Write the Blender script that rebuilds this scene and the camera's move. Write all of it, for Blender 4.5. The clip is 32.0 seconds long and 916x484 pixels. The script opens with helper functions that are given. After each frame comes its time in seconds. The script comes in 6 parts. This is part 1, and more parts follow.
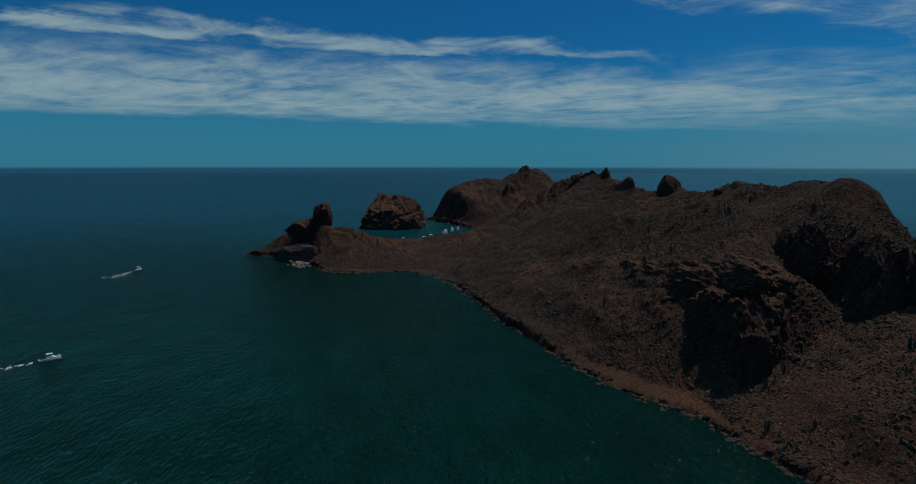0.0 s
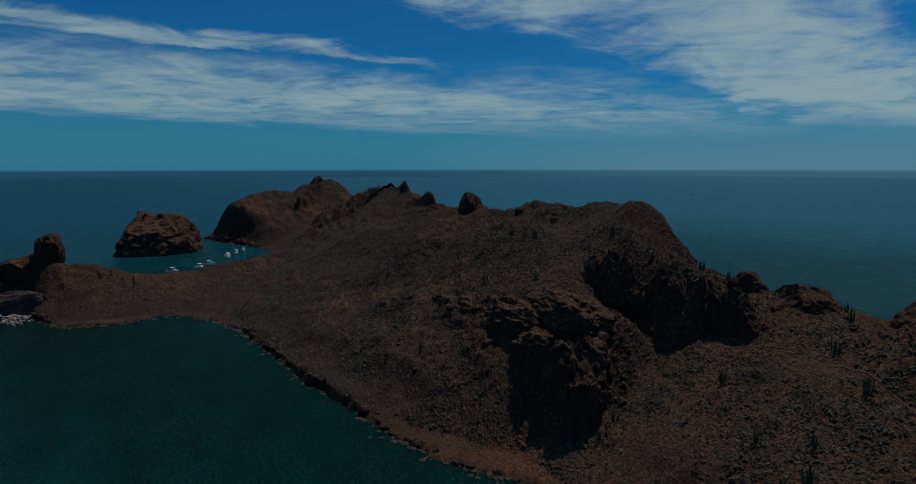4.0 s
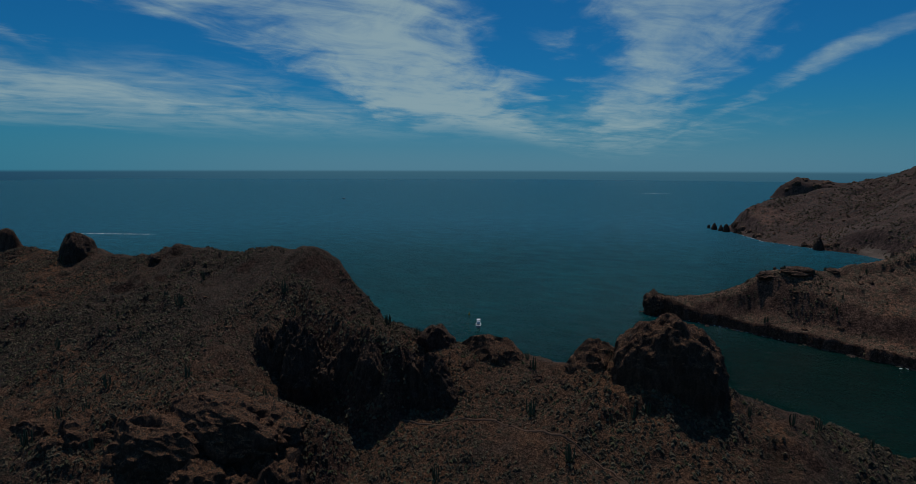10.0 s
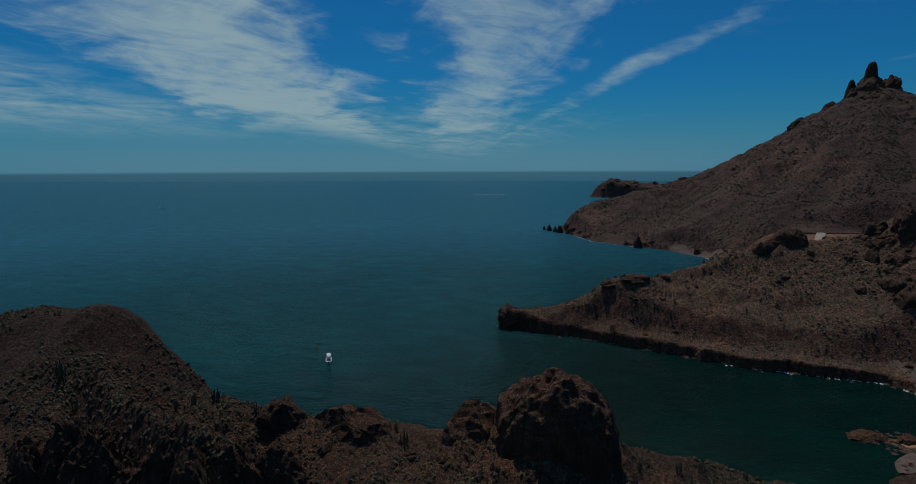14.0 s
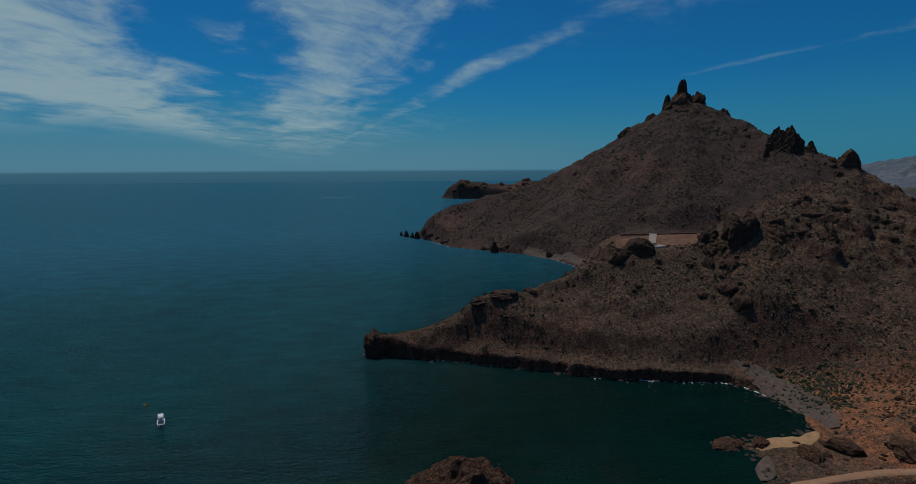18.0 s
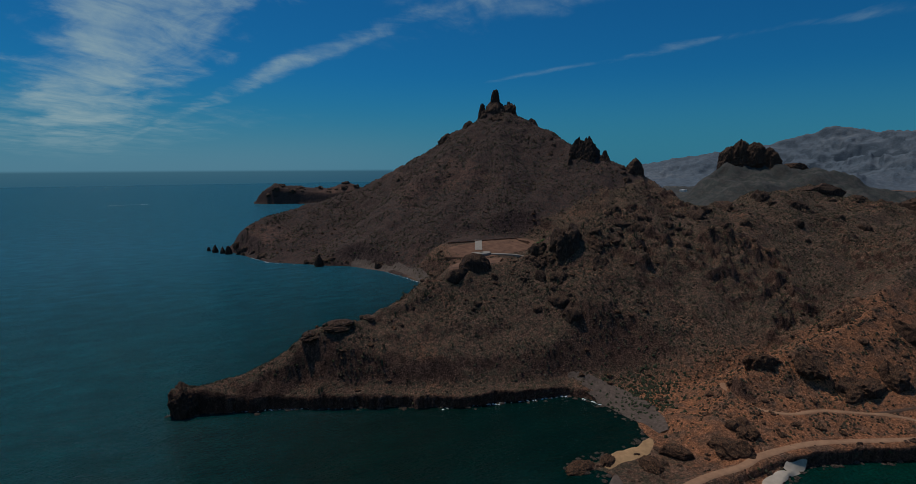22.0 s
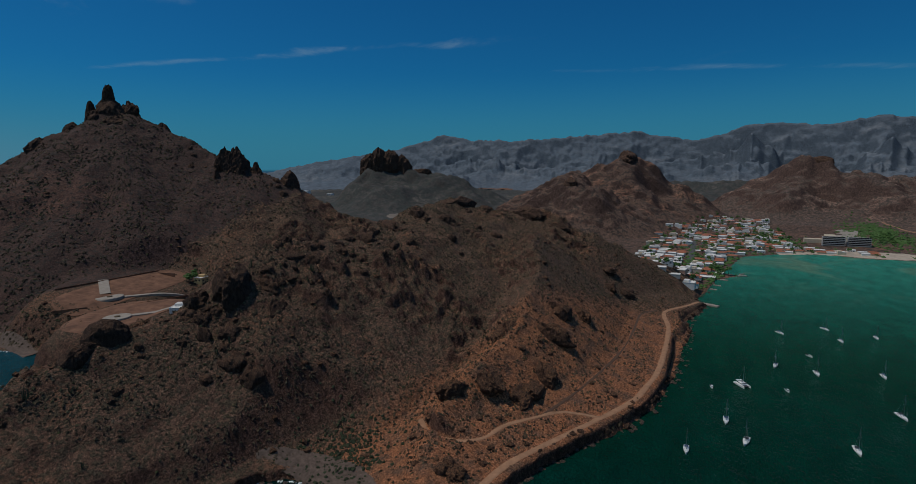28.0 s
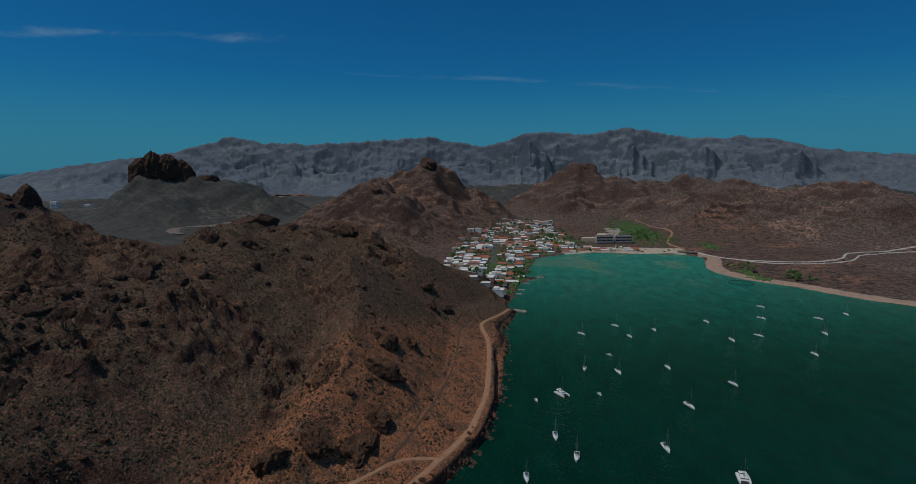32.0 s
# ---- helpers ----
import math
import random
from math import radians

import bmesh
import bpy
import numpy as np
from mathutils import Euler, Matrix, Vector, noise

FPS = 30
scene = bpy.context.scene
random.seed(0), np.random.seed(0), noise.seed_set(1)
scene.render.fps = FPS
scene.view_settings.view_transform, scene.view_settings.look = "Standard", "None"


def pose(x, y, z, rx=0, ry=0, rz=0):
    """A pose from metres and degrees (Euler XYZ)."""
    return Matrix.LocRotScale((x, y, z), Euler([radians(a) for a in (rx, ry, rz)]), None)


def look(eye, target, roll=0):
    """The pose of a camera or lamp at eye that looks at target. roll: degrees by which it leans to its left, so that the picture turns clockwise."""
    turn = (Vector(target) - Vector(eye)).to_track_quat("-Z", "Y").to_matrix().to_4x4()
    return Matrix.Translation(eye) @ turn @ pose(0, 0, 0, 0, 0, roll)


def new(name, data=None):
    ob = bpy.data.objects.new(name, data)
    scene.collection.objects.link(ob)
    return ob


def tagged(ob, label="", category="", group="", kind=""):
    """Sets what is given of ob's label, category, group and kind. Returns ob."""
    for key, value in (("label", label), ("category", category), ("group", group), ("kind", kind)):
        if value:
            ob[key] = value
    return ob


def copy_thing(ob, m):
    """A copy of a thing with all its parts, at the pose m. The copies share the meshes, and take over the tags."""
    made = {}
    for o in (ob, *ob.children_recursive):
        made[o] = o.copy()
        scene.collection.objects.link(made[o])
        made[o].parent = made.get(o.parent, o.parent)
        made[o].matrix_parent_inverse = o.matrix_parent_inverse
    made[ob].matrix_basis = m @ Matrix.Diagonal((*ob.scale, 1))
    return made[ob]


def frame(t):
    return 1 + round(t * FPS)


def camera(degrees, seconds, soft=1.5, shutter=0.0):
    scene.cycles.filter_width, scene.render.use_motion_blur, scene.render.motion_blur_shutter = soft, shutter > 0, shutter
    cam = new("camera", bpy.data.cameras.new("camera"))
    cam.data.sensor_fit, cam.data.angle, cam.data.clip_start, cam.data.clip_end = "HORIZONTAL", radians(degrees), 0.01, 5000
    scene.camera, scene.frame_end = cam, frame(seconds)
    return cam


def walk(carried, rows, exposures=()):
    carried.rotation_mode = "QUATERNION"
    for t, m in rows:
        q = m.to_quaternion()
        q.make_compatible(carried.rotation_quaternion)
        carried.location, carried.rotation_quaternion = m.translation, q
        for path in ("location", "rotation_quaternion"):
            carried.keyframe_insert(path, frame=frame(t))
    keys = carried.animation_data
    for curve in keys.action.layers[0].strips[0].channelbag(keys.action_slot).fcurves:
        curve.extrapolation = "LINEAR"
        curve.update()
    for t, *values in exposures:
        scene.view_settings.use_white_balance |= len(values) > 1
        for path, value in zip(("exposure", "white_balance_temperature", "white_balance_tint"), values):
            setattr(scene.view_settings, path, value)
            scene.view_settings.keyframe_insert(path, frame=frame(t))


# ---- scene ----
LENS = 80.6
cam = camera(LENS, 32.0, soft=0.55)
# seconds, eye, yaw to the left of +y, pitch, roll
FLIGHT = [
    (0, 90.5, -79.7, 79.5, 81.20, -8.19, 0.08),
    (1, 80.1, -77.6, 81.7, 76.34, -8.09, 0.08),
    (2, 69.8, -75.3, 84.0, 71.22, -7.99, 0.01),
    (3, 60.5, -72.7, 86.7, 65.63, -7.93, -0.04),
    (4.5, 48.8, -67.6, 90.8, 56.71, -7.91, -0.03),
    (6, 38.4, -61.5, 94.9, 47.61, -7.89, -0.07),
    (7, 32.6, -56.7, 97.5, 41.45, -7.86, 0.00),
    (8, 27.3, -51.9, 99.9, 35.62, -7.79, 0.05),
    (9, 22.5, -46.9, 102.5, 29.87, -7.78, 0.01),
    (10, 18.1, -40.9, 105.2, 24.05, -7.83, 0.15),
    (11, 14.1, -34.5, 107.4, 19.19, -7.80, 0.11),
    (12, 10.8, -27.6, 109.6, 15.17, -7.76, -0.06),
    (13, 7.6, -20.5, 112.1, 11.17, -7.76, -0.14),
    (14.5, 3.5, -10.2, 116.0, 5.56, -7.76, -0.21),
    (16, 0.0, 0.0, 119.9, 0.00, -7.82, -0.22),
    (17, -1.8, 7.6, 122.5, -3.99, -7.86, -0.25),
    (18, -3.5, 15.2, 125.0, -8.31, -7.89, -0.25),
    (19, -4.2, 23.2, 127.6, -12.52, -7.90, -0.23),
    (20, -4.4, 31.2, 130.5, -17.12, -7.99, -0.19),
    (21, -4.1, 39.2, 133.0, -21.96, -7.97, -0.19),
    (22, -3.2, 47.1, 135.3, -27.34, -7.94, -0.22),
    (23, -1.3, 55.3, 137.6, -33.02, -7.91, -0.26),
    (24, 1.3, 63.2, 140.7, -38.84, -7.92, -0.25),
    (25, 4.5, 70.8, 144.2, -44.84, -7.94, -0.33),
    (26.5, 11.4, 81.6, 148.7, -54.31, -8.00, -0.38),
    (28, 19.4, 92.0, 152.6, -63.56, -8.05, -0.48),
    (29, 26.2, 98.3, 155.2, -69.13, -7.98, -0.55),
    (30, 33.6, 104.1, 157.9, -74.42, -7.97, -0.53),
    (31, 41.3, 109.4, 160.9, -79.52, -7.95, -0.47),
    (32, 48.9, 114.3, 163.8, -84.63, -7.93, -0.45),
]


def heading(yaw, pitch):
    a, b = radians(yaw), radians(pitch)
    return Vector((-math.sin(a) * math.cos(b), math.cos(a) * math.cos(b), math.sin(b)))


EXPOSURE = -1.55
walk(cam, [(t, look((x, y, z), Vector((x, y, z)) + heading(yaw, pitch), roll)) for t, x, y, z, yaw, pitch, roll in FLIGHT],
     [(0, EXPOSURE), (32, EXPOSURE)])

# ---------------------------------------------------------------- light
SUN_YAW, SUN_UP = 18.0, 64.0
sun_data = bpy.data.lights.new("sun", "SUN")
sun_data.energy, sun_data.angle, sun_data.color = 5.0, radians(0.53), (1.0, 0.92, 0.80)
sun = new("sun", sun_data)
sun.matrix_world = look((0, 0, 0), -heading(SUN_YAW, SUN_UP))


class Nodes:
    """Short hand for building node trees."""

    def __init__(self, tree):
        self.tree = tree
        tree.nodes.clear()

    def make(self, kind, *inputs, **settings):
        node = self.tree.nodes.new(kind)
        if "operation" in settings:
            node.operation = settings["operation"]
        if "data_type" in settings:
            node.data_type, node.blend_type, node.clamp_factor = settings["data_type"], settings["blend_type"], True
        if "interpolation_type" in settings:
            node.interpolation_type = settings["interpolation_type"]
        for slot, value in enumerate(inputs):
            self.feed(node, slot, value)
        return node

    def feed(self, node, slot, value):
        if value is None:
            return
        if isinstance(value, bpy.types.NodeSocket):
            self.tree.links.new(value, node.inputs[slot])
        elif isinstance(value, bpy.types.Node):
            self.tree.links.new(value.outputs[0], node.inputs[slot])
        else:
            node.inputs[slot].default_value = value

    def math(self, op, a, b=None, c=None):
        return self.make("ShaderNodeMath", a, b, c, operation=op).outputs[0]

    def vec(self, op, a, b=None):
        return self.make("ShaderNodeVectorMath", a, b, operation=op)

    def ramp(self, fac, *stops, interpolation="LINEAR"):
        node = self.make("ShaderNodeValToRGB", fac)
        node.color_ramp.interpolation = interpolation
        els = node.color_ramp.elements
        while len(els) < len(stops):
            els.new(0.5)
        for el, (at, colour) in zip(els, stops):
            el.position = at
            el.color = (*colour, 1) if isinstance(colour, tuple) else (colour, colour, colour, 1)
        return node.outputs[0]

    def noise(self, vector, scale, detail=6, rough=0.55, distortion=0.0):
        node = self.make("ShaderNodeTexNoise")
        self.feed(node, "Vector", vector)
        for key, value in (("Scale", scale), ("Detail", detail), ("Roughness", rough), ("Distortion", distortion)):
            node.inputs[key].default_value = value
        return node.outputs["Fac"]

    def mix(self, fac, a, b, blend="MIX"):
        node = self.make("ShaderNodeMix", data_type="RGBA", blend_type=blend)
        for slot, value in ((0, fac), (6, a), (7, b)):
            self.feed(node, slot, (*value, 1) if isinstance(value, tuple) and len(value) == 3 else value)
        return node.outputs[2]

    def span(self, value, lo, hi):
        node = self.make("ShaderNodeMapRange", value, lo, hi, 0.0, 1.0, interpolation_type="SMOOTHSTEP")
        return node.outputs[0]


world = bpy.data.worlds.new("sky")
scene.world = world
world.use_nodes = True
n = Nodes(world.node_tree)
way = n.make("ShaderNodeTexCoord").outputs["Generated"]
sky = n.make("ShaderNodeTexSky")
sky.sky_type, sky.sun_disc = "NISHITA", False
sky.sun_elevation, sky.sun_rotation = radians(SUN_UP), radians(-SUN_YAW)
sky.air_density, sky.dust_density, sky.ozone_density = 1.0, 0.4, 3.0
sky_col = n.mix(1.0, sky.outputs[0], (0.060, 0.55, 0.94), "MULTIPLY")
up = n.make("ShaderNodeSeparateXYZ", way).outputs[2]
# cirrus streets: a flat sheet overhead, streaked along one bearing
STREET = 9.0
along, across = heading(STREET, 0), heading(STREET - 90, 0)
height = n.math("MAXIMUM", up, 0.012)
u = n.math("DIVIDE", n.vec("DOT_PRODUCT", way, tuple(across)).outputs["Value"], height)
v = n.math("DIVIDE", n.vec("DOT_PRODUCT", way, tuple(along)).outputs["Value"], height)
reach = n.math("DIVIDE", 1.0, n.math("ADD", 1.0, n.math("DIVIDE", 0.09, height)))
uc, vc = n.math("MULTIPLY", u, reach), n.math("MULTIPLY", v, reach)
sheet = n.make("ShaderNodeCombineXYZ", uc, n.math("MULTIPLY", vc, 0.8), 0.0).outputs[0]
slant = n.make("ShaderNodeCombineXYZ", n.math("ADD", n.math("MULTIPLY", uc, 0.55), n.math("MULTIPLY", vc, 0.35)), n.math("SUBTRACT", vc, n.math("MULTIPLY", uc, 0.9)), 3.7).outputs[0]
broad, fray = n.noise(sheet, 0.75, 3, 0.5, 0.4), n.noise(sheet, 2.1, 7, 0.6, 0.8)
fine, fibre = n.noise(sheet, 1.7, 8, 0.62, 1.0), n.noise(slant, 3.2, 7, 0.62, 0.5)
loose = n.math("DIVIDE", 1.0, reach)
bend = n.math("ADD", n.math("MULTIPLY", n.math("SUBTRACT", broad, 0.5), 1.5), n.math("MULTIPLY", n.math("SUBTRACT", fray, 0.5), 1.1))
uw = n.math("ADD", u, n.math("MULTIPLY", bend, loose))
straight = n.math("ADD", u, n.math("MULTIPLY", n.math("MULTIPLY", bend, loose), 0.3))


def street(middle, drift, half, flare, soft, dense, line=uw):
    """One street of cloud: its middle and half width, both changing with the distance along it."""
    away = n.math("ABSOLUTE", n.math("SUBTRACT", line, n.math("ADD", middle, n.math("MULTIPLY", v, drift))))
    edge = n.math("DIVIDE", away, n.math("ADD", half, n.math("MULTIPLY", n.math("ABSOLUTE", v), flare)))
    return n.math("MULTIPLY", n.math("SUBTRACT", 1.0, n.span(edge, 1.0 - soft, 1.0 + soft)), dense)


near_by = n.math("SUBTRACT", 1.0, n.span(v, 2.6, 5.2))
STREETS = [
    street(-1.62, -0.10, 0.62, 0.070, 0.55, 1.0),
    n.math("MULTIPLY", street(0.45, 0.0, 0.26, 0.055, 0.8, 0.72), n.span(v, 1.0, 3.0)),
    street(1.92, 0.0, 0.15, 0.006, 0.9, 0.62, straight),
    n.math("MULTIPLY", street(2.0, 0.0, 0.55, 0.0, 0.9, 0.50), near_by),
    n.math("MULTIPLY", street(4.35, 0.0, 0.13, 0.0, 0.9, 0.32, straight), n.math("MULTIPLY", n.span(v, 0.2, 1.6), n.math("SUBTRACT", 1.0, n.span(v, 4.2, 6.5)))),
    n.math("MULTIPLY", street(6.3, -0.25, 0.16, 0.0, 0.9, 0.21, straight), n.math("SUBTRACT", 1.0, n.span(v, 0.6, 2.0))),
    n.math("MULTIPLY", street(-4.5, 0.0, 0.30, 0.0, 0.9, 0.78), n.math("SUBTRACT", 1.0, n.span(v, 2.6, 4.2))),
    street(-9.0, -0.03, 3.6, 0.06, 0.34, 0.80),
    n.math("MULTIPLY", street(-4.6, -0.15, 1.3, 0.10, 0.7, 0.58), n.span(v, 3.0, 5.5)),
    n.math("MULTIPLY", street(-0.9, 0.0, 2.6, 0.12, 0.6, 0.46), n.span(v, 6.5, 12.0)),
]
dense = STREETS[0]
for one in STREETS[1:]:
    dense = n.math("MAXIMUM", dense, one)
grain_ = n.math("ADD", n.math("ADD", n.math("MULTIPLY", n.math("SUBTRACT", fine, 0.5), 2.1), n.math("MULTIPLY", n.math("SUBTRACT", fibre, 0.5), 1.5)),
                n.math("MULTIPLY", n.math("SUBTRACT", broad, 0.5), 1.3))
cloud = n.span(n.math("ADD", dense, n.math("MULTIPLY", grain_, n.math("ADD", 0.22, n.math("MULTIPLY", dense, 0.72)))), 0.10, 1.25)
cloud = n.math("MULTIPLY", cloud, n.span(n.math("ADD", up, n.math("MULTIPLY", n.span(u, -4.0, -1.2), 0.035)), 0.035, 0.11))
haze = n.math("SUBTRACT", 1.0, n.span(up, 0.0, 0.17))
sunward = n.math("MULTIPLY", n.span(n.vec("DOT_PRODUCT", way, tuple(heading(SUN_YAW - 4, 0))).outputs["Value"], 0.55, 1.0), n.math("SUBTRACT", 1.0, n.span(up, 0.0, 0.12)))
sky_col = n.mix(n.math("MULTIPLY", haze, 0.8), sky_col, n.mix(sunward, (0.72, 3.6, 5.55), (1.9, 4.3, 6.1)))
sky_col = n.mix(n.math("MULTIPLY", cloud, 0.84), sky_col, (5.6, 7.8, 8.4))
sea_far = n.mix(n.span(up, -0.03, -0.001), n.mix(sunward, (0.24, 1.05, 1.95), (0.60, 2.0, 3.1)), n.mix(sunward, (0.34, 1.35, 2.45), (0.85, 2.4, 3.5)))
sky_col = n.mix(n.span(up, -0.0085, -0.003), sea_far, sky_col)
back = n.make("ShaderNodeBackground", sky_col, 0.14)
n.make("ShaderNodeOutputWorld", back.outputs[0])

# ---------------------------------------------------------------- materials


def material(name, rough=0.9, metallic=0.0, spec=0.3):
    mat = bpy.data.materials.new(name)
    mat.use_nodes = True
    k = Nodes(mat.node_tree)
    bsdf = k.make("ShaderNodeBsdfPrincipled")
    bsdf.inputs["Roughness"].default_value, bsdf.inputs["Metallic"].default_value = rough, metallic
    bsdf.inputs["Specular IOR Level"].default_value = spec
    k.make("ShaderNodeOutputMaterial", bsdf.outputs[0])
    return mat, k, bsdf


def place_of(k, local=False):
    if local:
        return k.make("ShaderNodeTexCoord").outputs["Object"]
    return k.make("ShaderNodeNewGeometry").outputs["Position"]


def relief(k, bsdf, value, strength=0.5, distance=0.3):
    bump = k.make("ShaderNodeBump")
    bump.inputs["Strength"].default_value, bump.inputs["Distance"].default_value = strength, distance
    k.feed(bump, "Height", value)
    k.feed(bsdf, "Normal", bump.outputs[0])


def land(name, soil, bright, scrub, rock, scrub_scale=0.35, patch=0.012, scrub_amount=0.5, rust=None, grain=(0.20, 0.90, 1.85), ledge=(0.58, 0.82), patchy=1.0, tufts=0.22, belt=None):
    """Dry ground: soil, paler stains, grey scrub, bare rock and painted shading where steep."""
    mat, k, bsdf = material(name, 0.95, 0.0, 0.15)
    p = place_of(k)
    steep = k.make("ShaderNodeSeparateXYZ", k.make("ShaderNodeNewGeometry").outputs["Normal"]).outputs[2]
    big, mid = k.noise(p, patch, 5, 0.6, 0.5), k.noise(p, patch * 9, 6, 0.65)
    small, grit = k.noise(p, scrub_scale, 4, 0.6), k.noise(p, scrub_scale * 6, 4, 0.7)
    col = k.mix(k.math("MULTIPLY", k.span(big, 0.50, 0.68), patchy), soil, bright)
    if rust:
        # an area of rust-coloured soil: middle and reach
        apart = k.vec("DISTANCE", k.vec("MULTIPLY", p, (1, rust[3], 0)).outputs[0], (rust[0], rust[1] * rust[3], 0)).outputs["Value"]
        area = k.math("SUBTRACT", 1.0, k.span(k.math("ADD", apart, k.math("MULTIPLY", mid, 60.0)), rust[2] * 0.6, rust[2]))
        area = k.math("MULTIPLY", area, rust[4])
    elif belt:
        # rust-coloured soil on one side of a line, between two bearings east
        line = k.math("ADD", k.vec("DOT_PRODUCT", p, (belt[0], belt[1], 0)).outputs["Value"], k.math("MULTIPLY", k.math("SUBTRACT", mid, 0.5), 70.0))
        area = k.math("SUBTRACT", 1.0, k.span(line, belt[2] - 14, belt[2] + 14))
        east = k.make("ShaderNodeSeparateXYZ", p).outputs[0]
        area = k.math("MULTIPLY", area, k.math("MULTIPLY", k.span(east, 170.0, 215.0), k.math("SUBTRACT", 1.0, k.span(east, 480.0, 640.0))))
    else:
        area = 0.0
    col = k.mix(k.math("MULTIPLY", k.span(mid, 0.40, 0.62), 0.6), col, tuple(c * 0.62 for c in soil))
    col = k.mix(k.math("MULTIPLY", area, k.span(mid, 0.30, 0.62)), col, bright)
    bare = k.math("SUBTRACT", 0.85, k.math("MULTIPLY", area, 0.55))
    col = k.mix(k.math("MULTIPLY", k.span(small, 0.62 - scrub_amount * 0.22, 0.70 - scrub_amount * 0.2), bare), col, scrub)
    # rock where steep; wide ledge spans also paint relief shading on far slopes
    cliff = k.math("SUBTRACT", 1.0, k.span(k.math("ADD", steep, k.math("MULTIPLY", k.math("SUBTRACT", mid, 0.5), 0.35)), *ledge))
    streak = k.noise(k.vec("MULTIPLY", p, (0.5, 0.5, 0.12)), 0.55, 6, 0.7)
    stone = k.mix(k.span(streak, 0.35, 0.65), tuple(c * 0.45 for c in rock), rock)
    col = k.mix(cliff, col, stone)
    dust = k.noise(p, scrub_scale * 17, 3, 0.7)
    col = k.mix(1.0, col, k.ramp(k.math("ADD", k.math("MULTIPLY", grit, 0.6), k.math("MULTIPLY", dust, 0.4)), (0.35, grain[0]), (0.51, grain[1]), (0.64, grain[2])), "MULTIPLY")
    tuft = k.noise(p, scrub_scale * 2.3, 3, 0.65)
    col = k.mix(1.0, col, k.ramp(tuft, (0.36, 1.0 - tufts), (0.5, 1.0), (0.64, 1.0 + tufts * 1.3)), "MULTIPLY")
    k.feed(bsdf, "Base Color", col)
    relief(k, bsdf, k.math("ADD", k.math("ADD", k.math("ADD", small, tuft), k.math("MULTIPLY", grit, 0.6)), mid), 0.9, 1.25)
    return mat


M_HEADLAND = land("headland_ground", (0.076, 0.050, 0.037), (0.16, 0.077, 0.041), (0.044, 0.038, 0.026), (0.098, 0.052, 0.036), 0.5, 0.012, 0.5, (-40, 40, 150, 1.0, 0.6), tufts=0.42)
M_COVE = land("cove_ground", (0.185, 0.108, 0.074), (0.42, 0.172, 0.084), (0.084, 0.069, 0.046), (0.14, 0.076, 0.055), 0.4, 0.012, 0.72, None, patchy=0.35, tufts=0.42, belt=(0.33, 1.0, 350))
M_MOUNTAIN = land("mountain_ground", (0.096, 0.060, 0.050), (0.17, 0.090, 0.066), (0.050, 0.045, 0.039), (0.105, 0.064, 0.055), 0.20, 0.006, 0.5, None, (0.45, 0.95, 1.5))
M_INLAND = land("inland_ground", (0.18, 0.122, 0.098), (0.36, 0.215, 0.16), (0.060, 0.053, 0.045), (0.12, 0.076, 0.062), 0.16, 0.006, 0.75, None, (0.6, 1.0, 1.35), (0.72, 0.93))
M_TOWNHILL = land("town_hill_ground", (0.165, 0.105, 0.080), (0.32, 0.165, 0.108), (0.050, 0.044, 0.037), (0.085, 0.053, 0.044), 0.12, 0.010, 0.6, None, (0.4, 0.95, 1.5), (0.66, 0.9))
M_PLAIN = land("plain_ground", (0.085, 0.080, 0.074), (0.17, 0.148, 0.125), (0.052, 0.058, 0.054), (0.10, 0.082, 0.070), 0.05, 0.003, 0.8, None, (0.8, 1.0, 1.2), (0.5, 0.75), tufts=0.1)
# distance haze is painted into the range's base colours as a blue tint
M_HAZED_RANGE = land("hazed_range_rock", (0.130, 0.158, 0.190), (0.185, 0.205, 0.228), (0.106, 0.136, 0.168), (0.088, 0.114, 0.144), 0.02, 0.0025, 0.5, None, (0.82, 1.0, 1.2), (0.70, 0.92), tufts=0.1)


def crag(name, rock, lit_top):
    mat, k, bsdf = material(name, 0.93, 0.0, 0.2)
    p = place_of(k)
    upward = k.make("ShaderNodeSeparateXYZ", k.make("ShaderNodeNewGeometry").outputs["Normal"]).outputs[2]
    streak = k.noise(k.vec("MULTIPLY", p, (1, 1, 0.25)), 0.6, 7, 0.7)
    grain = k.noise(p, 2.2, 6, 0.7)
    col = k.mix(k.span(streak, 0.35, 0.68), tuple(c * 0.4 for c in rock), rock)
    # upward faces painted lighter and warmer to show sunlit tops
    col = k.mix(k.math("MULTIPLY", k.span(upward, 0.3, 0.9), k.span(grain, 0.35, 0.6)), col, lit_top)
    fleck = k.noise(p, 7.0, 4, 0.75)
    col = k.mix(k.math("MULTIPLY", k.span(upward, 0.45, 0.85), k.span(k.noise(p, 0.9, 5, 0.7), 0.50, 0.62)), col, (0.05, 0.044, 0.03))
    col = k.mix(1.0, col, k.ramp(k.math("ADD", k.math("MULTIPLY", grain, 0.6), k.math("MULTIPLY", fleck, 0.4)), (0.36, 0.35), (0.52, 0.95), (0.64, 1.5)), "MULTIPLY")
    k.feed(bsdf, "Base Color", col)
    relief(k, bsdf, k.math("ADD", k.math("ADD", streak, grain), k.math("MULTIPLY", fleck, 0.3)), 1.0, 1.2)
    return mat


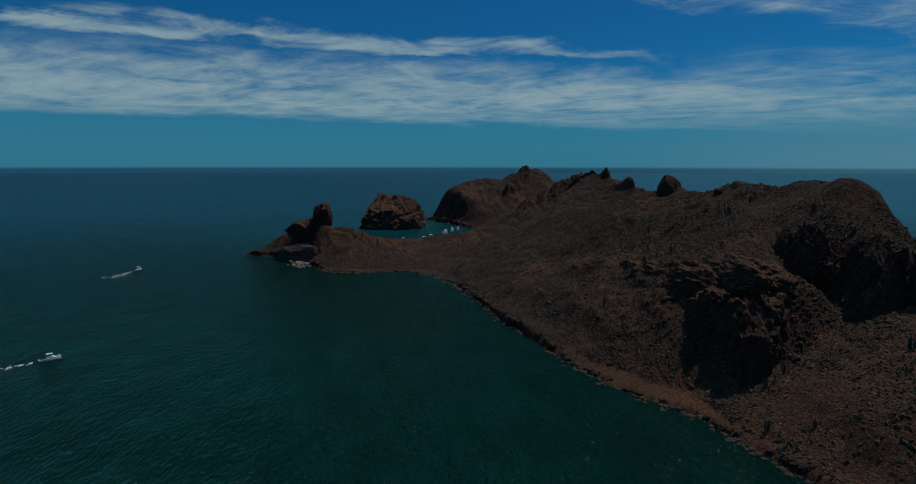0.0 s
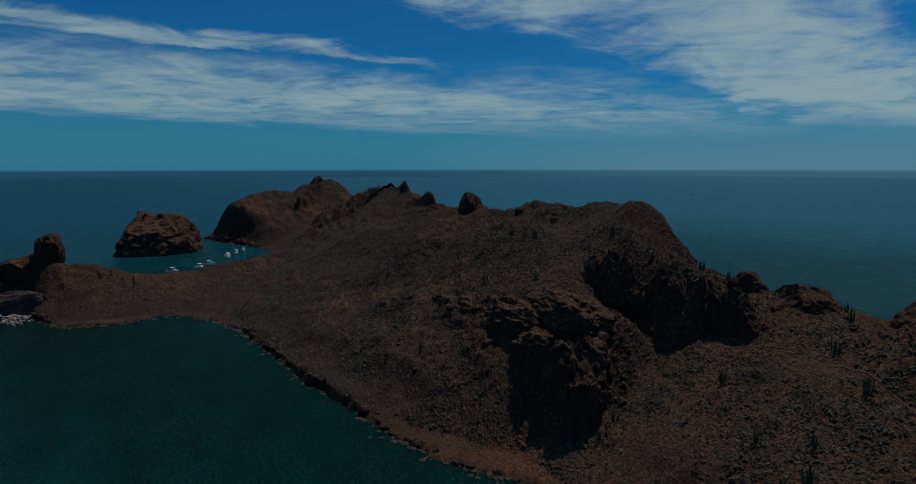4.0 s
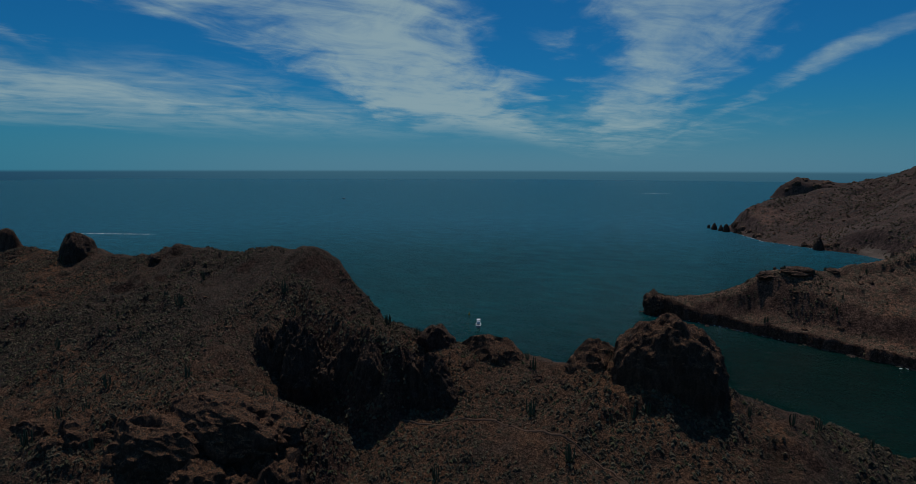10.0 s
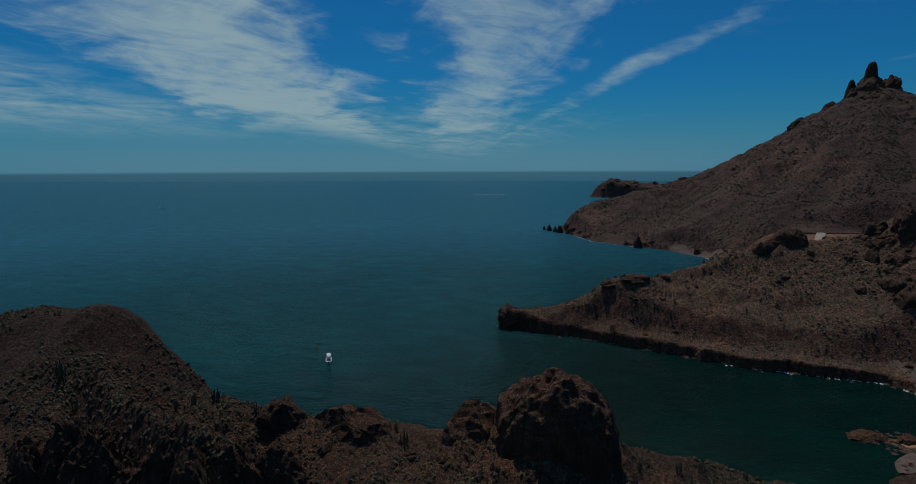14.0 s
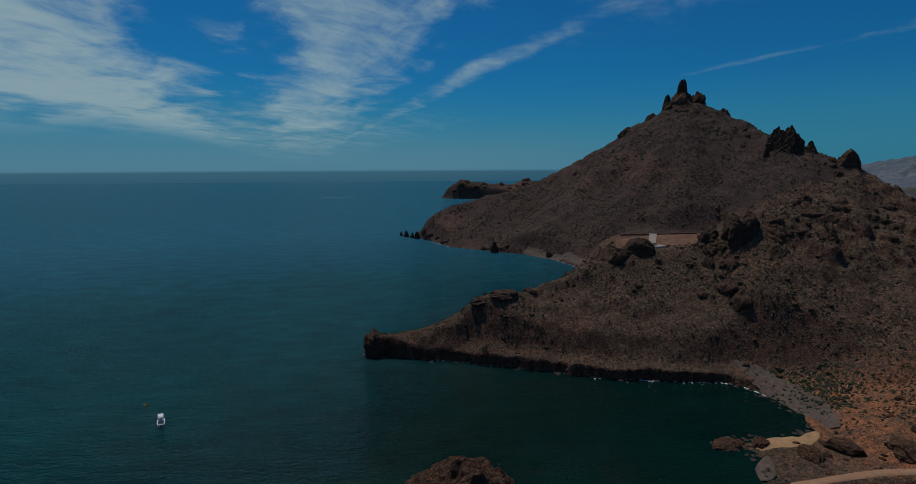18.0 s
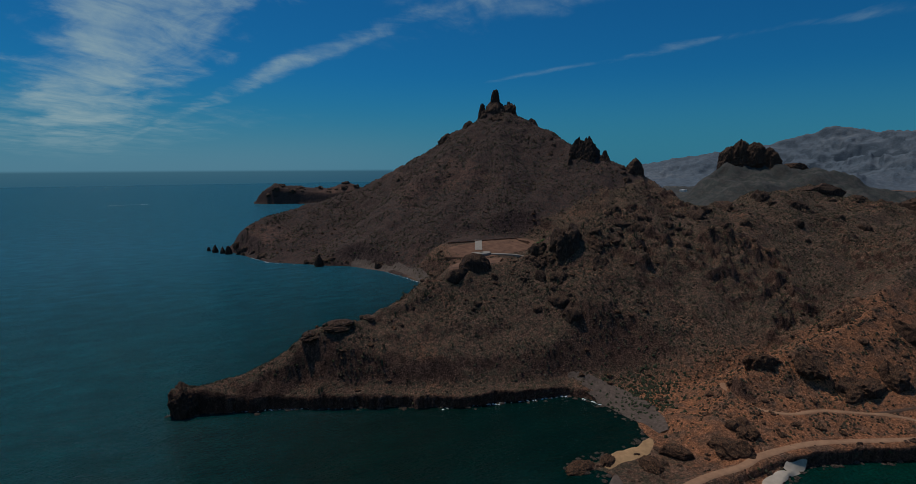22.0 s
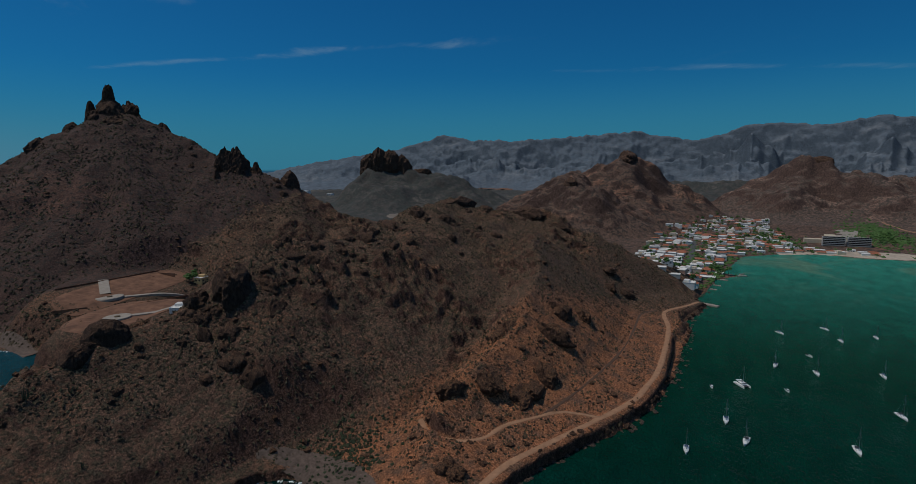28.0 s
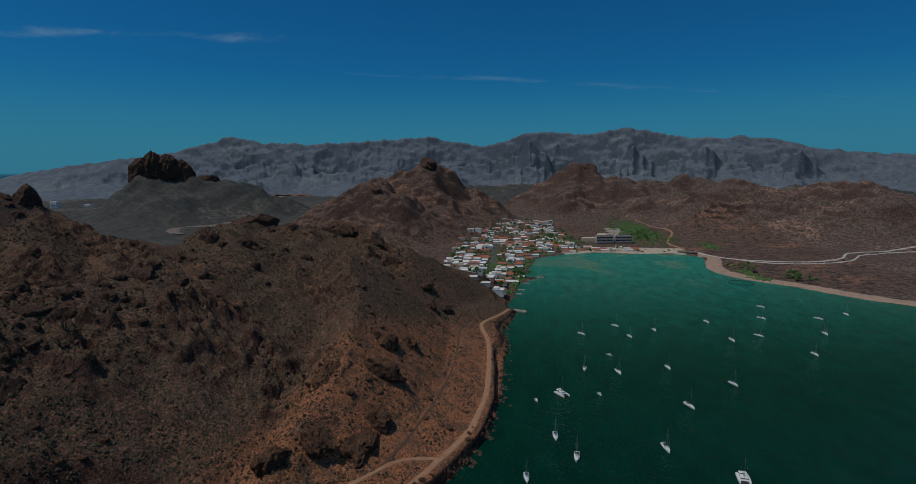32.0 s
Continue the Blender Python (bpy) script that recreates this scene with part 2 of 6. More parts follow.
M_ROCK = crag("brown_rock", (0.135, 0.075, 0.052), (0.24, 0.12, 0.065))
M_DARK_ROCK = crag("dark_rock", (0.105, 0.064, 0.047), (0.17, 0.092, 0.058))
M_GREY_ROCK = crag("grey_rock", (0.15, 0.12, 0.105), (0.18, 0.125, 0.095))

# the sea, through a polarising filter: deep blue outside, green and shallow in the bay
M_SEA, k, bsdf = material("sea_water", 0.12, 0.0, 0.0)
p = place_of(k)
xyz = k.make("ShaderNodeSeparateXYZ", p)
in_bay = k.math("MULTIPLY", k.span(xyz.outputs[0], 120.0, 560.0), k.math("SUBTRACT", 1.0, k.span(xyz.outputs[1], 140.0, 260.0)))
drift = k.noise(p, 0.004, 4, 0.6, 0.6)
deep = k.mix(k.span(drift, 0.35, 0.7), (0.0010, 0.022, 0.017), (0.0015, 0.033, 0.029))
# cove colour darkened in place of its shade and weaker reflection
deep = k.mix(k.math("MULTIPLY", k.span(xyz.outputs[1], 150.0, 250.0), 0.6), deep, (0.0005, 0.010, 0.009))
# bluer offshore water, lightened partly in place of sun sparkle
offshore = k.mix(k.span(drift, 0.35, 0.7), (0.002, 0.042, 0.048), (0.003, 0.060, 0.068))
deep = k.mix(k.math("MAXIMUM", k.span(k.math("SUBTRACT", xyz.outputs[1], k.math("MULTIPLY", xyz.outputs[0], 1.1)), 180.0, 520.0), k.math("SUBTRACT", 1.0, k.span(xyz.outputs[0], -1600.0, -500.0))), deep, offshore)
# distant sky reflection and sunward glare are painted into the water's base colour
far_sheen = k.span(k.vec("LENGTH", p).outputs["Value"], 300.0, 1150.0)
sun_side_sheen = k.span(k.vec("DOT_PRODUCT", k.vec("NORMALIZE", p).outputs[0], tuple(heading(22, 0))).outputs["Value"], 0.35, 0.95)
deep = k.mix(far_sheen, deep, k.mix(sun_side_sheen, (0.006, 0.066, 0.115), (0.022, 0.132, 0.200)))
shoal = k.mix(k.span(xyz.outputs[0], 420.0, 1050.0), (0.0015, 0.042, 0.020), (0.026, 0.230, 0.170))
sand = k.math("MULTIPLY", k.span(k.noise(p, 0.0055, 4, 0.6, 1.4), 0.5, 0.68), k.span(xyz.outputs[0], 650.0, 1000.0))
shoal = k.mix(k.math("MULTIPLY", sand, 0.6), shoal, (0.16, 0.25, 0.16))
# wave highlights and dark facets painted as tone in the base colour
ripple_glint = k.math("ADD", k.math("MULTIPLY", k.noise(k.vec("MULTIPLY", p, (1.0, 2.4, 1.0)), 0.42, 5, 0.75, 0.4), 0.6), k.math("MULTIPLY", k.noise(k.vec("MULTIPLY", p, (1.0, 2.0, 1.0)), 0.035, 5, 0.65), 0.4))
k.feed(bsdf, "Base Color", k.mix(1.0, k.mix(in_bay, deep, shoal), k.ramp(ripple_glint, (0.36, 0.66), (0.5, 0.96), (0.65, 1.55)), "MULTIPLY"))
chop = k.math("ADD", k.noise(k.vec("MULTIPLY", p, (1.0, 2.0, 1.0)), 0.34, 2, 0.65, 0.3), k.math("MULTIPLY", k.noise(k.vec("MULTIPLY", p, (1.0, 1.8, 1.0)), 0.05, 3, 0.6), 2.2))
relief(k, bsdf, chop, 1.0, 1.5)
facing = k.make("ShaderNodeFresnel")
facing.inputs["IOR"].default_value = 1.33
gloss = k.make("ShaderNodeBsdfGlossy")
gloss.inputs["Roughness"].default_value = 0.13
k.tree.links.new(bsdf.inputs["Normal"].links[0].from_socket, gloss.inputs["Normal"])
k.tree.links.new(bsdf.inputs["Normal"].links[0].from_socket, facing.inputs["Normal"])
blend = k.make("ShaderNodeMixShader", k.math("MAXIMUM", k.math("MINIMUM", k.math("MULTIPLY", k.math("SUBTRACT", facing.outputs[0], 0.06), 0.48), 0.34), 0.007), bsdf.outputs[0], gloss.outputs[0])
k.make("ShaderNodeOutputMaterial", blend.outputs[0]).is_active_output = True


def plain(name, colour, rough=0.7, metallic=0.0, spread=0.18, scale=3.0):
    """Paint, plaster, metal: one colour with wear and fine grain."""
    mat, k, bsdf = material(name, rough, metallic, 0.4)
    p = place_of(k)
    worn = k.noise(p, scale, 5, 0.65)
    tone = k.ramp(worn, (0.3, 1.0 - spread), (0.7, 1.0))
    k.feed(bsdf, "Base Color", k.mix(1.0, colour, tone, "MULTIPLY"))
    relief(k, bsdf, k.noise(p, scale * 7, 4, 0.7), 0.15, 0.03)
    return mat


M_HULL = plain("white_hull", (0.88, 0.88, 0.86), 0.35)
M_DECK = plain("deck_grey", (0.45, 0.45, 0.44), 0.6)
M_DARK = plain("dark_canvas", (0.03, 0.035, 0.045), 0.8)
M_BLUE = plain("blue_canvas", (0.04, 0.08, 0.17), 0.8)
M_METAL = plain("mast_metal", (0.55, 0.56, 0.58), 0.35, 0.9)
M_WINDOW = plain("dark_glass", (0.02, 0.025, 0.03), 0.12)
M_BUOY = plain("yellow_buoy", (0.75, 0.42, 0.04), 0.5)
M_FOAM = plain("foam", (0.75, 0.8, 0.8), 0.9)
M_CACTUS = plain("cactus_skin", (0.055, 0.075, 0.04), 0.8, 0.0, 0.4, 1.2)
M_SAND = plain("beach_sand", (0.58, 0.48, 0.38), 0.95, 0.0, 0.35, 0.15)
M_SHINGLE = plain("beach_shingle", (0.165, 0.118, 0.094), 0.95, 0.0, 0.6, 0.5)
M_DIRT = plain("dirt_road", (0.43, 0.235, 0.135), 0.95, 0.0, 0.35, 0.25)
M_ASPHALT = plain("asphalt", (0.10, 0.10, 0.10), 0.9, 0.0, 0.3, 0.4)
M_CONCRETE = plain("pale_concrete", (0.38, 0.33, 0.28), 0.85, 0.0, 0.3, 0.3)
M_TERRACE = plain("cut_earth", (0.26, 0.13, 0.078), 0.95, 0.0, 0.6, 0.12)
M_LEAF = plain("tree_leaf", (0.085, 0.18, 0.04), 0.8, 0.0, 0.5, 0.5)
M_BUSH, k, bsdf = material("dry_scrub", 0.95, 0.0, 0.1)
tone = k.make("ShaderNodeNewGeometry").outputs["Random Per Island"]
k.feed(bsdf, "Base Color", k.ramp(tone, (0.0, (0.040, 0.033, 0.023)), (0.45, (0.080, 0.064, 0.043)), (0.8, (0.13, 0.096, 0.062)), (0.93, (0.060, 0.066, 0.032)), (1.0, (0.15, 0.12, 0.085))))
M_TRUNK = plain("trunk_bark", (0.12, 0.085, 0.06), 0.9)
M_PATH = plain("trodden_earth", (0.12, 0.068, 0.044), 0.95, 0.0, 0.4, 0.4)
M_GREEN = plain("green_scrub", (0.05, 0.066, 0.03), 0.9, 0.0, 0.5, 0.4)
M_PAVED = plain("grey_paving", (0.55, 0.52, 0.48), 0.9, 0.0, 0.3, 0.4)

# ---------------------------------------------------------------- the lie of the land


def lattice(ix, iy, seed):
    h = (ix.astype(np.int64) * 374761393 + iy.astype(np.int64) * 668265263 + seed * 1442695041) & 0x7FFFFFFF
    h = ((h ^ (h >> 13)) * 1274126177) & 0x7FFFFFFF
    return ((h ^ (h >> 16)) & 0xFFFF) / 32767.5 - 1.0


def value_noise(x, y, seed):
    ix, iy = np.floor(x), np.floor(y)
    fx, fy = x - ix, y - iy
    fx, fy = fx * fx * (3 - 2 * fx), fy * fy * (3 - 2 * fy)
    a, b = lattice(ix, iy, seed), lattice(ix + 1, iy, seed)
    c, d = lattice(ix, iy + 1, seed), lattice(ix + 1, iy + 1, seed)
    return (a + (b - a) * fx) * (1 - fy) + (c + (d - c) * fx) * fy


def fbm(x, y, size, octaves, seed, gain=0.5):
    total, amp = 0.0, 1.0
    for o in range(octaves):
        s = 2.03 ** o / size
        total = total + amp * value_noise(x * s + 31.7 * o, y * s - 17.3 * o, seed + o)
        amp *= gain
    return total


def ridged(x, y, size, octaves, seed):
    total, amp = 0.0, 0.6
    for o in range(octaves):
        s = 2.1 ** o / size
        total = total + amp * (1 - 2.2 * np.abs(value_noise(x * s + 11.9 * o, y * s + 5.3 * o, seed + o)))
        amp *= 0.5
    return total


def step(x, lo, hi):
    t = np.clip((x - lo) / (hi - lo), 0, 1)
    return t * t * (3 - 2 * t)


SHORE_SOUTH = [(-402, -196), (-389, -162), (-367, -144), (-337, -127), (-312, -112), (-305, -87), (-312, -62), (-288, -40), (-259, -28),
               (-213, -21), (-166, -15), (-138, -8), (-105, -3), (-77, 8), (-58, 20), (-25, 27), (30, 45), (80, 80), (140, 130), (185, 165),
               (210, 173), (244, 176), (264, 171), (296, 157), (326, 135), (374, 124), (431, 117), (488, 116), (542, 113), (575, 119),
               (607, 111), (647, 104), (672, 116), (720, 106), (796, 97), (841, 67), (850, 88), (918, 78), (1009, 63), (1066, 3)]
SHORE_EAST = [(1085, -60), (1066, -120), (1072, -205), (1042, -232), (928, -202), (859, -218), (797, -270), (731, -321), (682, -384),
              (560, -560), (400, -800), (300, -1200), (300, -6000), (6000, -6000), (6000, 6000), (900, 6000), (500, 3000)]
SHORE_NORTH = [(420, 2600), (264, 2330), (250, 2206), (300, 2150), (600, 2060), (420, 1700), (250, 1300), (110, 1080), (62, 1000),
               (85, 920), (106, 851), (163, 795), (206, 762), (232, 708), (243, 633), (249, 598), (222, 520), (190, 452), (120, 425), (60, 402),
               (0, 384), (-16, 370), (20, 359), (58, 343), (89, 327), (118, 312), (146, 302), (169, 295), (198, 289), (205, 270), (205, 249),
               (199, 230), (172, 226), (141, 229), (157, 214), (150, 200)]
SHORE_WEST = [(123, 180), (95, 176), (55, 160), (28, 148), (-10, 150), (-60, 152), (-110, 160), (-170, 168), (-260, 165), (-350, 172),
              (-430, 182), (-560, 205), (-690, 200), (-722, 130), (-715, 60), (-690, -5), (-640, 12), (-566, 43), (-510, 42), (-433, 18),
              (-425, -35), (-432, -80), (-440, -130), (-425, -185)]
COAST = np.array(SHORE_SOUTH + SHORE_EAST + SHORE_NORTH + SHORE_WEST, float)


def inland(x, y):
    """Distance from the coast, positive on land."""
    best, inside = np.full(x.shape, 1e9), np.zeros(x.shape, bool)
    for (ax, ay), (bx, by) in zip(COAST, np.roll(COAST, -1, 0)):
        dx, dy = bx - ax, by - ay
        t = np.clip(((x - ax) * dx + (y - ay) * dy) / (dx * dx + dy * dy), 0, 1)
        best = np.minimum(best, (x - ax - t * dx) ** 2 + (y - ay - t * dy) ** 2)
        cross = ((ay > y) != (by > y)) & (x < (bx - ax) * (y - ay) / (by - ay + 1e-9) + ax)
        inside ^= cross
    return np.where(inside, 1, -1) * np.sqrt(best)


# crest lines: x, y, height, half width; the power shapes the slope
HEADLAND = (1.0, [(-640, 160, 46, 90), (-600, 152, 44, 100), (-560, 152, 45, 110), (-470, 150, 64, 110), (-416, 147, 68, 150), (-357, 143, 60, 165),
                  (-288, 135, 60, 170), (-219, 132, 60, 160), (-186, 131, 66, 155), (-146, 131, 72, 150), (-124, 128, 74, 140)])
NECK = (1.0, [(-124, 128, 72, 120), (-110, 128, 60, 95), (-98, 127, 50, 92), (-60, 124, 47, 100), (-12, 122, 47, 105), (10, 123, 50, 100),
              (40, 130, 38, 95), (80, 145, 20, 60), (115, 165, 8, 40)])
BUTTRESS = (1.3, [(-128, 124, 70, 55), (-98, 106, 60, 42), (-62, 95, 54, 30)])
SHOULDER = (1.0, [(-190, 66, 39, 60), (-130, 66, 42, 60), (-95, 68, 43, 54), (-72, 70, 38, 40)])
ISLAND = (0.75, [(-670, -8, 26, 50), (-668, 24, 50, 75), (-666, 46, 61, 90), (-660, 100, 63, 105), (-656, 148, 72, 105), (-654, 160, 67, 90), (-650, 176, 40, 70)])
POINT = (1.0, [(-400, -194, 5, 30), (-388, -164, 27, 60), (-380, -142, 39, 60), (-377, -131, 37, 50), (-373, -119, 30, 50), (-366, -98, 23, 46), (-365, -60, 17, 60),
               (-380, -10, 18, 70), (-385, 40, 26, 80), (-390, 100, 48, 100)])
SPUR = (0.95, [(-15, 369, 15, 40), (7, 369, 14, 34), (27, 369, 18, 37), (43, 369, 24, 44), (67, 369, 39, 56), (90, 370, 40, 64), (121, 373, 46, 76), (150, 378, 53, 86), (185, 384, 62, 95),
               (229, 375, 68, 112), (250, 371, 82, 125), (317, 372, 93, 160), (429, 370, 101, 205), (498, 373, 104, 230), (591, 374, 112, 250),
               (639, 308, 100, 230), (632, 240, 78, 190), (580, 178, 50, 110), (640, 120, 14, 40)])
ROADHILL = (1.0, [(225, 205, 14, 40), (262, 212, 26, 60), (314, 205, 40, 80), (372, 205, 56, 95), (440, 225, 66, 110), (520, 260, 84, 130)])
MOUNTAIN = (1.12, [(80, 975, 34, 90), (124, 985, 55, 140), (280, 1004, 90, 230), (360, 996, 127, 290), (461, 966, 194, 360), (498, 949, 214, 375), (532, 931, 244, 400),
                   (548, 900, 234, 385), (562, 868, 217, 365), (596, 778, 172, 330), (622, 725, 150, 300), (645, 675, 124, 270), (669, 620, 86, 230), (720, 560, 60, 190)])
TOWNHILL = (1.3, [(1200, 400, 80, 260), (1257, 420, 112, 290), (1400, 450, 96, 300), (1608, 490, 112, 330), (1636, 360, 182, 420), (1655, 270, 140, 300), (1665, 170, 60, 220)])
BUTTE = (1.7, [(1640, 1240, 158, 430), (1675, 1190, 164, 440), (1730, 1100, 140, 400), (1800, 980, 120, 360), (1870, 860, 50, 250)])
BACKHILL = (1.35, [(1955, 60, 70, 240), (1934, -126, 166, 360), (1900, -270, 128, 300), (1892, -349, 112, 280), (1862, -455, 130, 330), (1785, -658, 108, 360), (1707, -813, 104, 380),
                   (1557, -1042, 60, 350), (1300, -1300, 50, 300)])
REDHILL = (1.0, [(1500, -420, 60, 260), (1420, -560, 66, 280), (1330, -720, 62, 300), (1180, -900, 50, 300)])
MIDHILL = (1.3, [(2550, 650, 45, 300), (2650, 300, 60, 350), (2600, -300, 80, 400), (2500, -900, 70, 400), (2300, -1500, 60, 400)])
FOOT = (1.0, [(330, 640, 34, 110), (395, 725, 54, 200), (480, 830, 116, 260), (532, 931, 234, 300)])
SADDLE = (1.0, [(200, 400, 48, 60), (262, 480, 26, 60), (330, 570, 30, 90)])
OUTER = (0.8, [(270, 2206, 38, 80), (327, 2190, 76, 110), (423, 2180, 62, 120), (520, 2160, 56, 120), (593, 2150, 78, 120), (640, 2100, 50, 130)])
FANG = (0.9, [(-470, 150, 62, 50), (-445, 148, 68, 36), (-430, 147, 71, 28), (-418, 147, 79, 24), (-413, 147, 75, 20), (-405, 147, 56, 18)])
SLAB = (0.9, [(-402, 144, 61, 36), (-380, 142, 66, 28), (-358, 141, 74, 22), (-350, 141, 72, 18), (-344, 141, 56, 16)])
CRESTS = [FANG, SLAB, HEADLAND, NECK, BUTTRESS, SHOULDER, ISLAND, POINT, SPUR, ROADHILL, MOUNTAIN, TOWNHILL, BUTTE, BACKHILL, REDHILL, MIDHILL, FOOT, SADDLE, OUTER]


# made ground: width, then x, y, height along the way
BAY_ROAD = (7.0, [(150, 186, 4), (185, 188, 4.5), (208, 186, 5), (224, 187, 5.5), (251, 182, 6.5), (276, 171, 7), (319, 151, 7), (353, 137, 7), (376, 133, 7), (408, 129, 7), (462, 129, 8),
                  (520, 132, 8), (569, 140, 9), (611, 123, 7), (642, 113, 5)])
TRACK = (4.0, [(321, 150, 7), (313, 169, 10), (300, 180, 11), (281, 194, 11), (264, 199, 11), (255, 209, 11), (253, 225, 12), (262, 237, 14)])
UPPER_TRACK = (3.0, [(300, 180, 11), (329, 171, 12.5), (372, 162, 14), (426, 156, 14), (480, 156, 14), (535, 158, 13), (568, 148, 10)])
FOOTPATH = (1.6, [(-68, 88, 33), (-57, 89, 32), (-36, 96, 33), (-19, 94, 32), (-1, 89, 31), (13, 81, 30), (22, 72, 27)])
WAYS = [BAY_ROAD, TRACK, UPPER_TRACK]
# level pads: x, y, half sizes, height
PADS = [(352, 640, 74, 46, 34, 0.17), (300, 548, 56, 36, 28, 0.05), (318, 505, 26, 20, 31, 0.0)]


def way_at(x, y, nodes):
    best, level = np.full(x.shape, 1e9), np.zeros(x.shape)
    for (ax, ay, az), (bx, by, bz) in zip(nodes, nodes[1:]):
        dx, dy = bx - ax, by - ay
        t = np.clip(((x - ax) * dx + (y - ay) * dy) / (dx * dx + dy * dy), 0, 1)
        d = np.hypot(x - ax - t * dx, y - ay - t * dy)
        level = np.where(d < best, az + (bz - az) * t, level)
        best = np.minimum(best, d)
    return best, level


def crest_height(x, y, power, nodes):
    best = np.zeros(x.shape)
    for (ax, ay, az, aw), (bx, by, bz, bw) in zip(nodes, nodes[1:]):
        dx, dy = bx - ax, by - ay
        t = np.clip(((x - ax) * dx + (y - ay) * dy) / (dx * dx + dy * dy), 0, 1)
        long = math.hypot(dx, dy)
        past = ((x - ax) * dx + (y - ay) * dy) / long - t * long
        side = ((x - ax) * dy - (y - ay) * dx) / long
        d = np.hypot(past * 1.9, side) / (aw + (bw - aw) * t)
        best = np.maximum(best, (az + (bz - az) * t) * np.maximum(1 - np.sqrt(d * d + 0.0009) + 0.03, 0) ** power)
    return best


def ground_height(x, y, rough=1.0):
    sd = inland(x, y)
    h = np.zeros(x.shape)
    for power, nodes in CRESTS:
        h = np.maximum(h, crest_height(x, y, power, nodes))
    near = np.exp(-((x + 60) ** 2 + (y - 60) ** 2) / 700.0 ** 2)
    h = np.maximum(h, np.clip(sd * 0.06, 0, 3) + np.clip((sd - 60) * 0.01, 0, 12))
    amount = np.clip(h / 26, 0.06, 1) * rough * (0.25 + 0.75 * step(sd, 4, 42))
    calm = 0.42 + 0.58 * np.maximum(np.maximum(step(y, 185, 230), step(x, 140, 200)), 1 - step(x, -480, -430))
    scree = step(y, 560, 680) * (1 - step(x, 1000, 1200))
    bayside = step(x, 200, 240) * (1 - step(y, 215, 262)) * (1 - step(x, 640, 700))
    spur_side = step(y, 270, 295) * (1 - step(y, 374, 392)) * (1 - step(x, 225, 330))
    big = np.clip(h / 90, 0, 1.4) * (1 - near * 0.6) * (1 - 0.7 * bayside) * (1 - 0.6 * spur_side)
    h = h + (1 - 0.7 * scree) * big * (14 * (ridged(x, y, 130, 4, 33) - 0.35) + 8 * fbm(x, y, 70, 3, 35))
    craggy = step(fbm(x, y, 60, 3, 40) + 0.25 * ridged(x, y, 90, 2, 44), -0.05, 0.45)
    h = h + amount * (2.2 * fbm(x, y, 38, 3, 3) + 1.2 * fbm(x, y, 11, 3, 9))
    inner = step(x, 900, 1150)
    h = h + inner * np.clip(h / 50, 0, 1) * (4 * step(ridged(x, y, 75, 3, 51), 0.1, 0.7) + 2.5 * ridged(x, y, 34, 3, 55) + 17 * fbm(x, y, 150, 4, 52) + 22 * np.clip(h / 60, 0, 1) * (ridged(x, y, 230, 4, 53) - 0.35))
    beds = h / 17 + 2.4 * fbm(x, y, 260, 4, 57) + 0.3 * fbm(x, y, 36, 3, 58)
    bed = beds - np.floor(beds)
    h = h + inner * (1 - step(y, 0, 160)) * np.clip(h / 40, 0, 1) * step(fbm(x, y, 150, 3, 59), -0.35, 0.5) * (17 * 0.5 * (step(bed, 0.70, 0.9) - bed) - 2)
    ledge = step(ridged(x, y, 24, 3, 21), 0.2, 0.55)
    h = h + amount * calm * (1 - 0.65 * scree) * (1 - 0.5 * bayside) * (1 - 0.72 * spur_side) * (1 - 0.5 * inner) * craggy * (5.5 * ledge + 2.6 * step(ridged(x, y, 8.5, 3, 25), 0.2, 0.5) + 1.2 * fbm(x, y, 4.5, 2, 27))
    h = h + np.clip(h / 12, 0, 1) * rough * 0.55 * fbm(x, y, 3.2, 2, 60)
    h = np.where(h > 0, h, 0)
    sd = sd + 2.2 * fbm(x, y, 9, 3, 80) * (near * 0.6 + 0.4)
    low = np.clip(1.2 + 2.6 * fbm(x, y, 30, 2, 90) + 2.0, 0.7, 6) * np.clip(h / 8, 0.22, 1) * (1 - 0.45 * bayside)
    tip = 1 - step(x, -2, 30)
    low = low + spur_side * (np.minimum(h, 7.0 + 7 * tip + 2.0 * fbm(x, y, 17, 2, 92)) - low) * (1 - step(x, 150, 200))
    h = -4 + (low + 4) * step(sd, -3, 1.6) + step(sd, 0.6, 22 - 15 * step(y, 285, 300) * (1 - step(y, 430, 450)) * (1 - step(x, 20, 70))) * np.maximum(h - low, 0)
    d, level = way_at(x, y, BAY_ROAD[1])
    h = np.minimum(h, level + 0.6 + 0.30 * np.maximum(d - 6, 0) + 0.5 * np.maximum(d - 34, 0) + 0.4 * fbm(x, y, 6, 3, 71) + 1000 * (1 - step(x, 175, 190)))
    hold = 1 - step(np.hypot((x - 230) / 28, (y - 174) / 9.5), 0.7, 1.1)
    h = h * (1 - hold) + np.minimum(h, 0.5 + 0.14 * np.maximum(y - 168, 0)) * hold
    for wide, nodes in WAYS:
        d, level = way_at(x, y, nodes)
        hold = np.exp(-(d / (wide * 0.8)) ** 4)
        h = h * (1 - hold) + (level + 0.08 * fbm(x, y, 5, 2, 70)) * hold
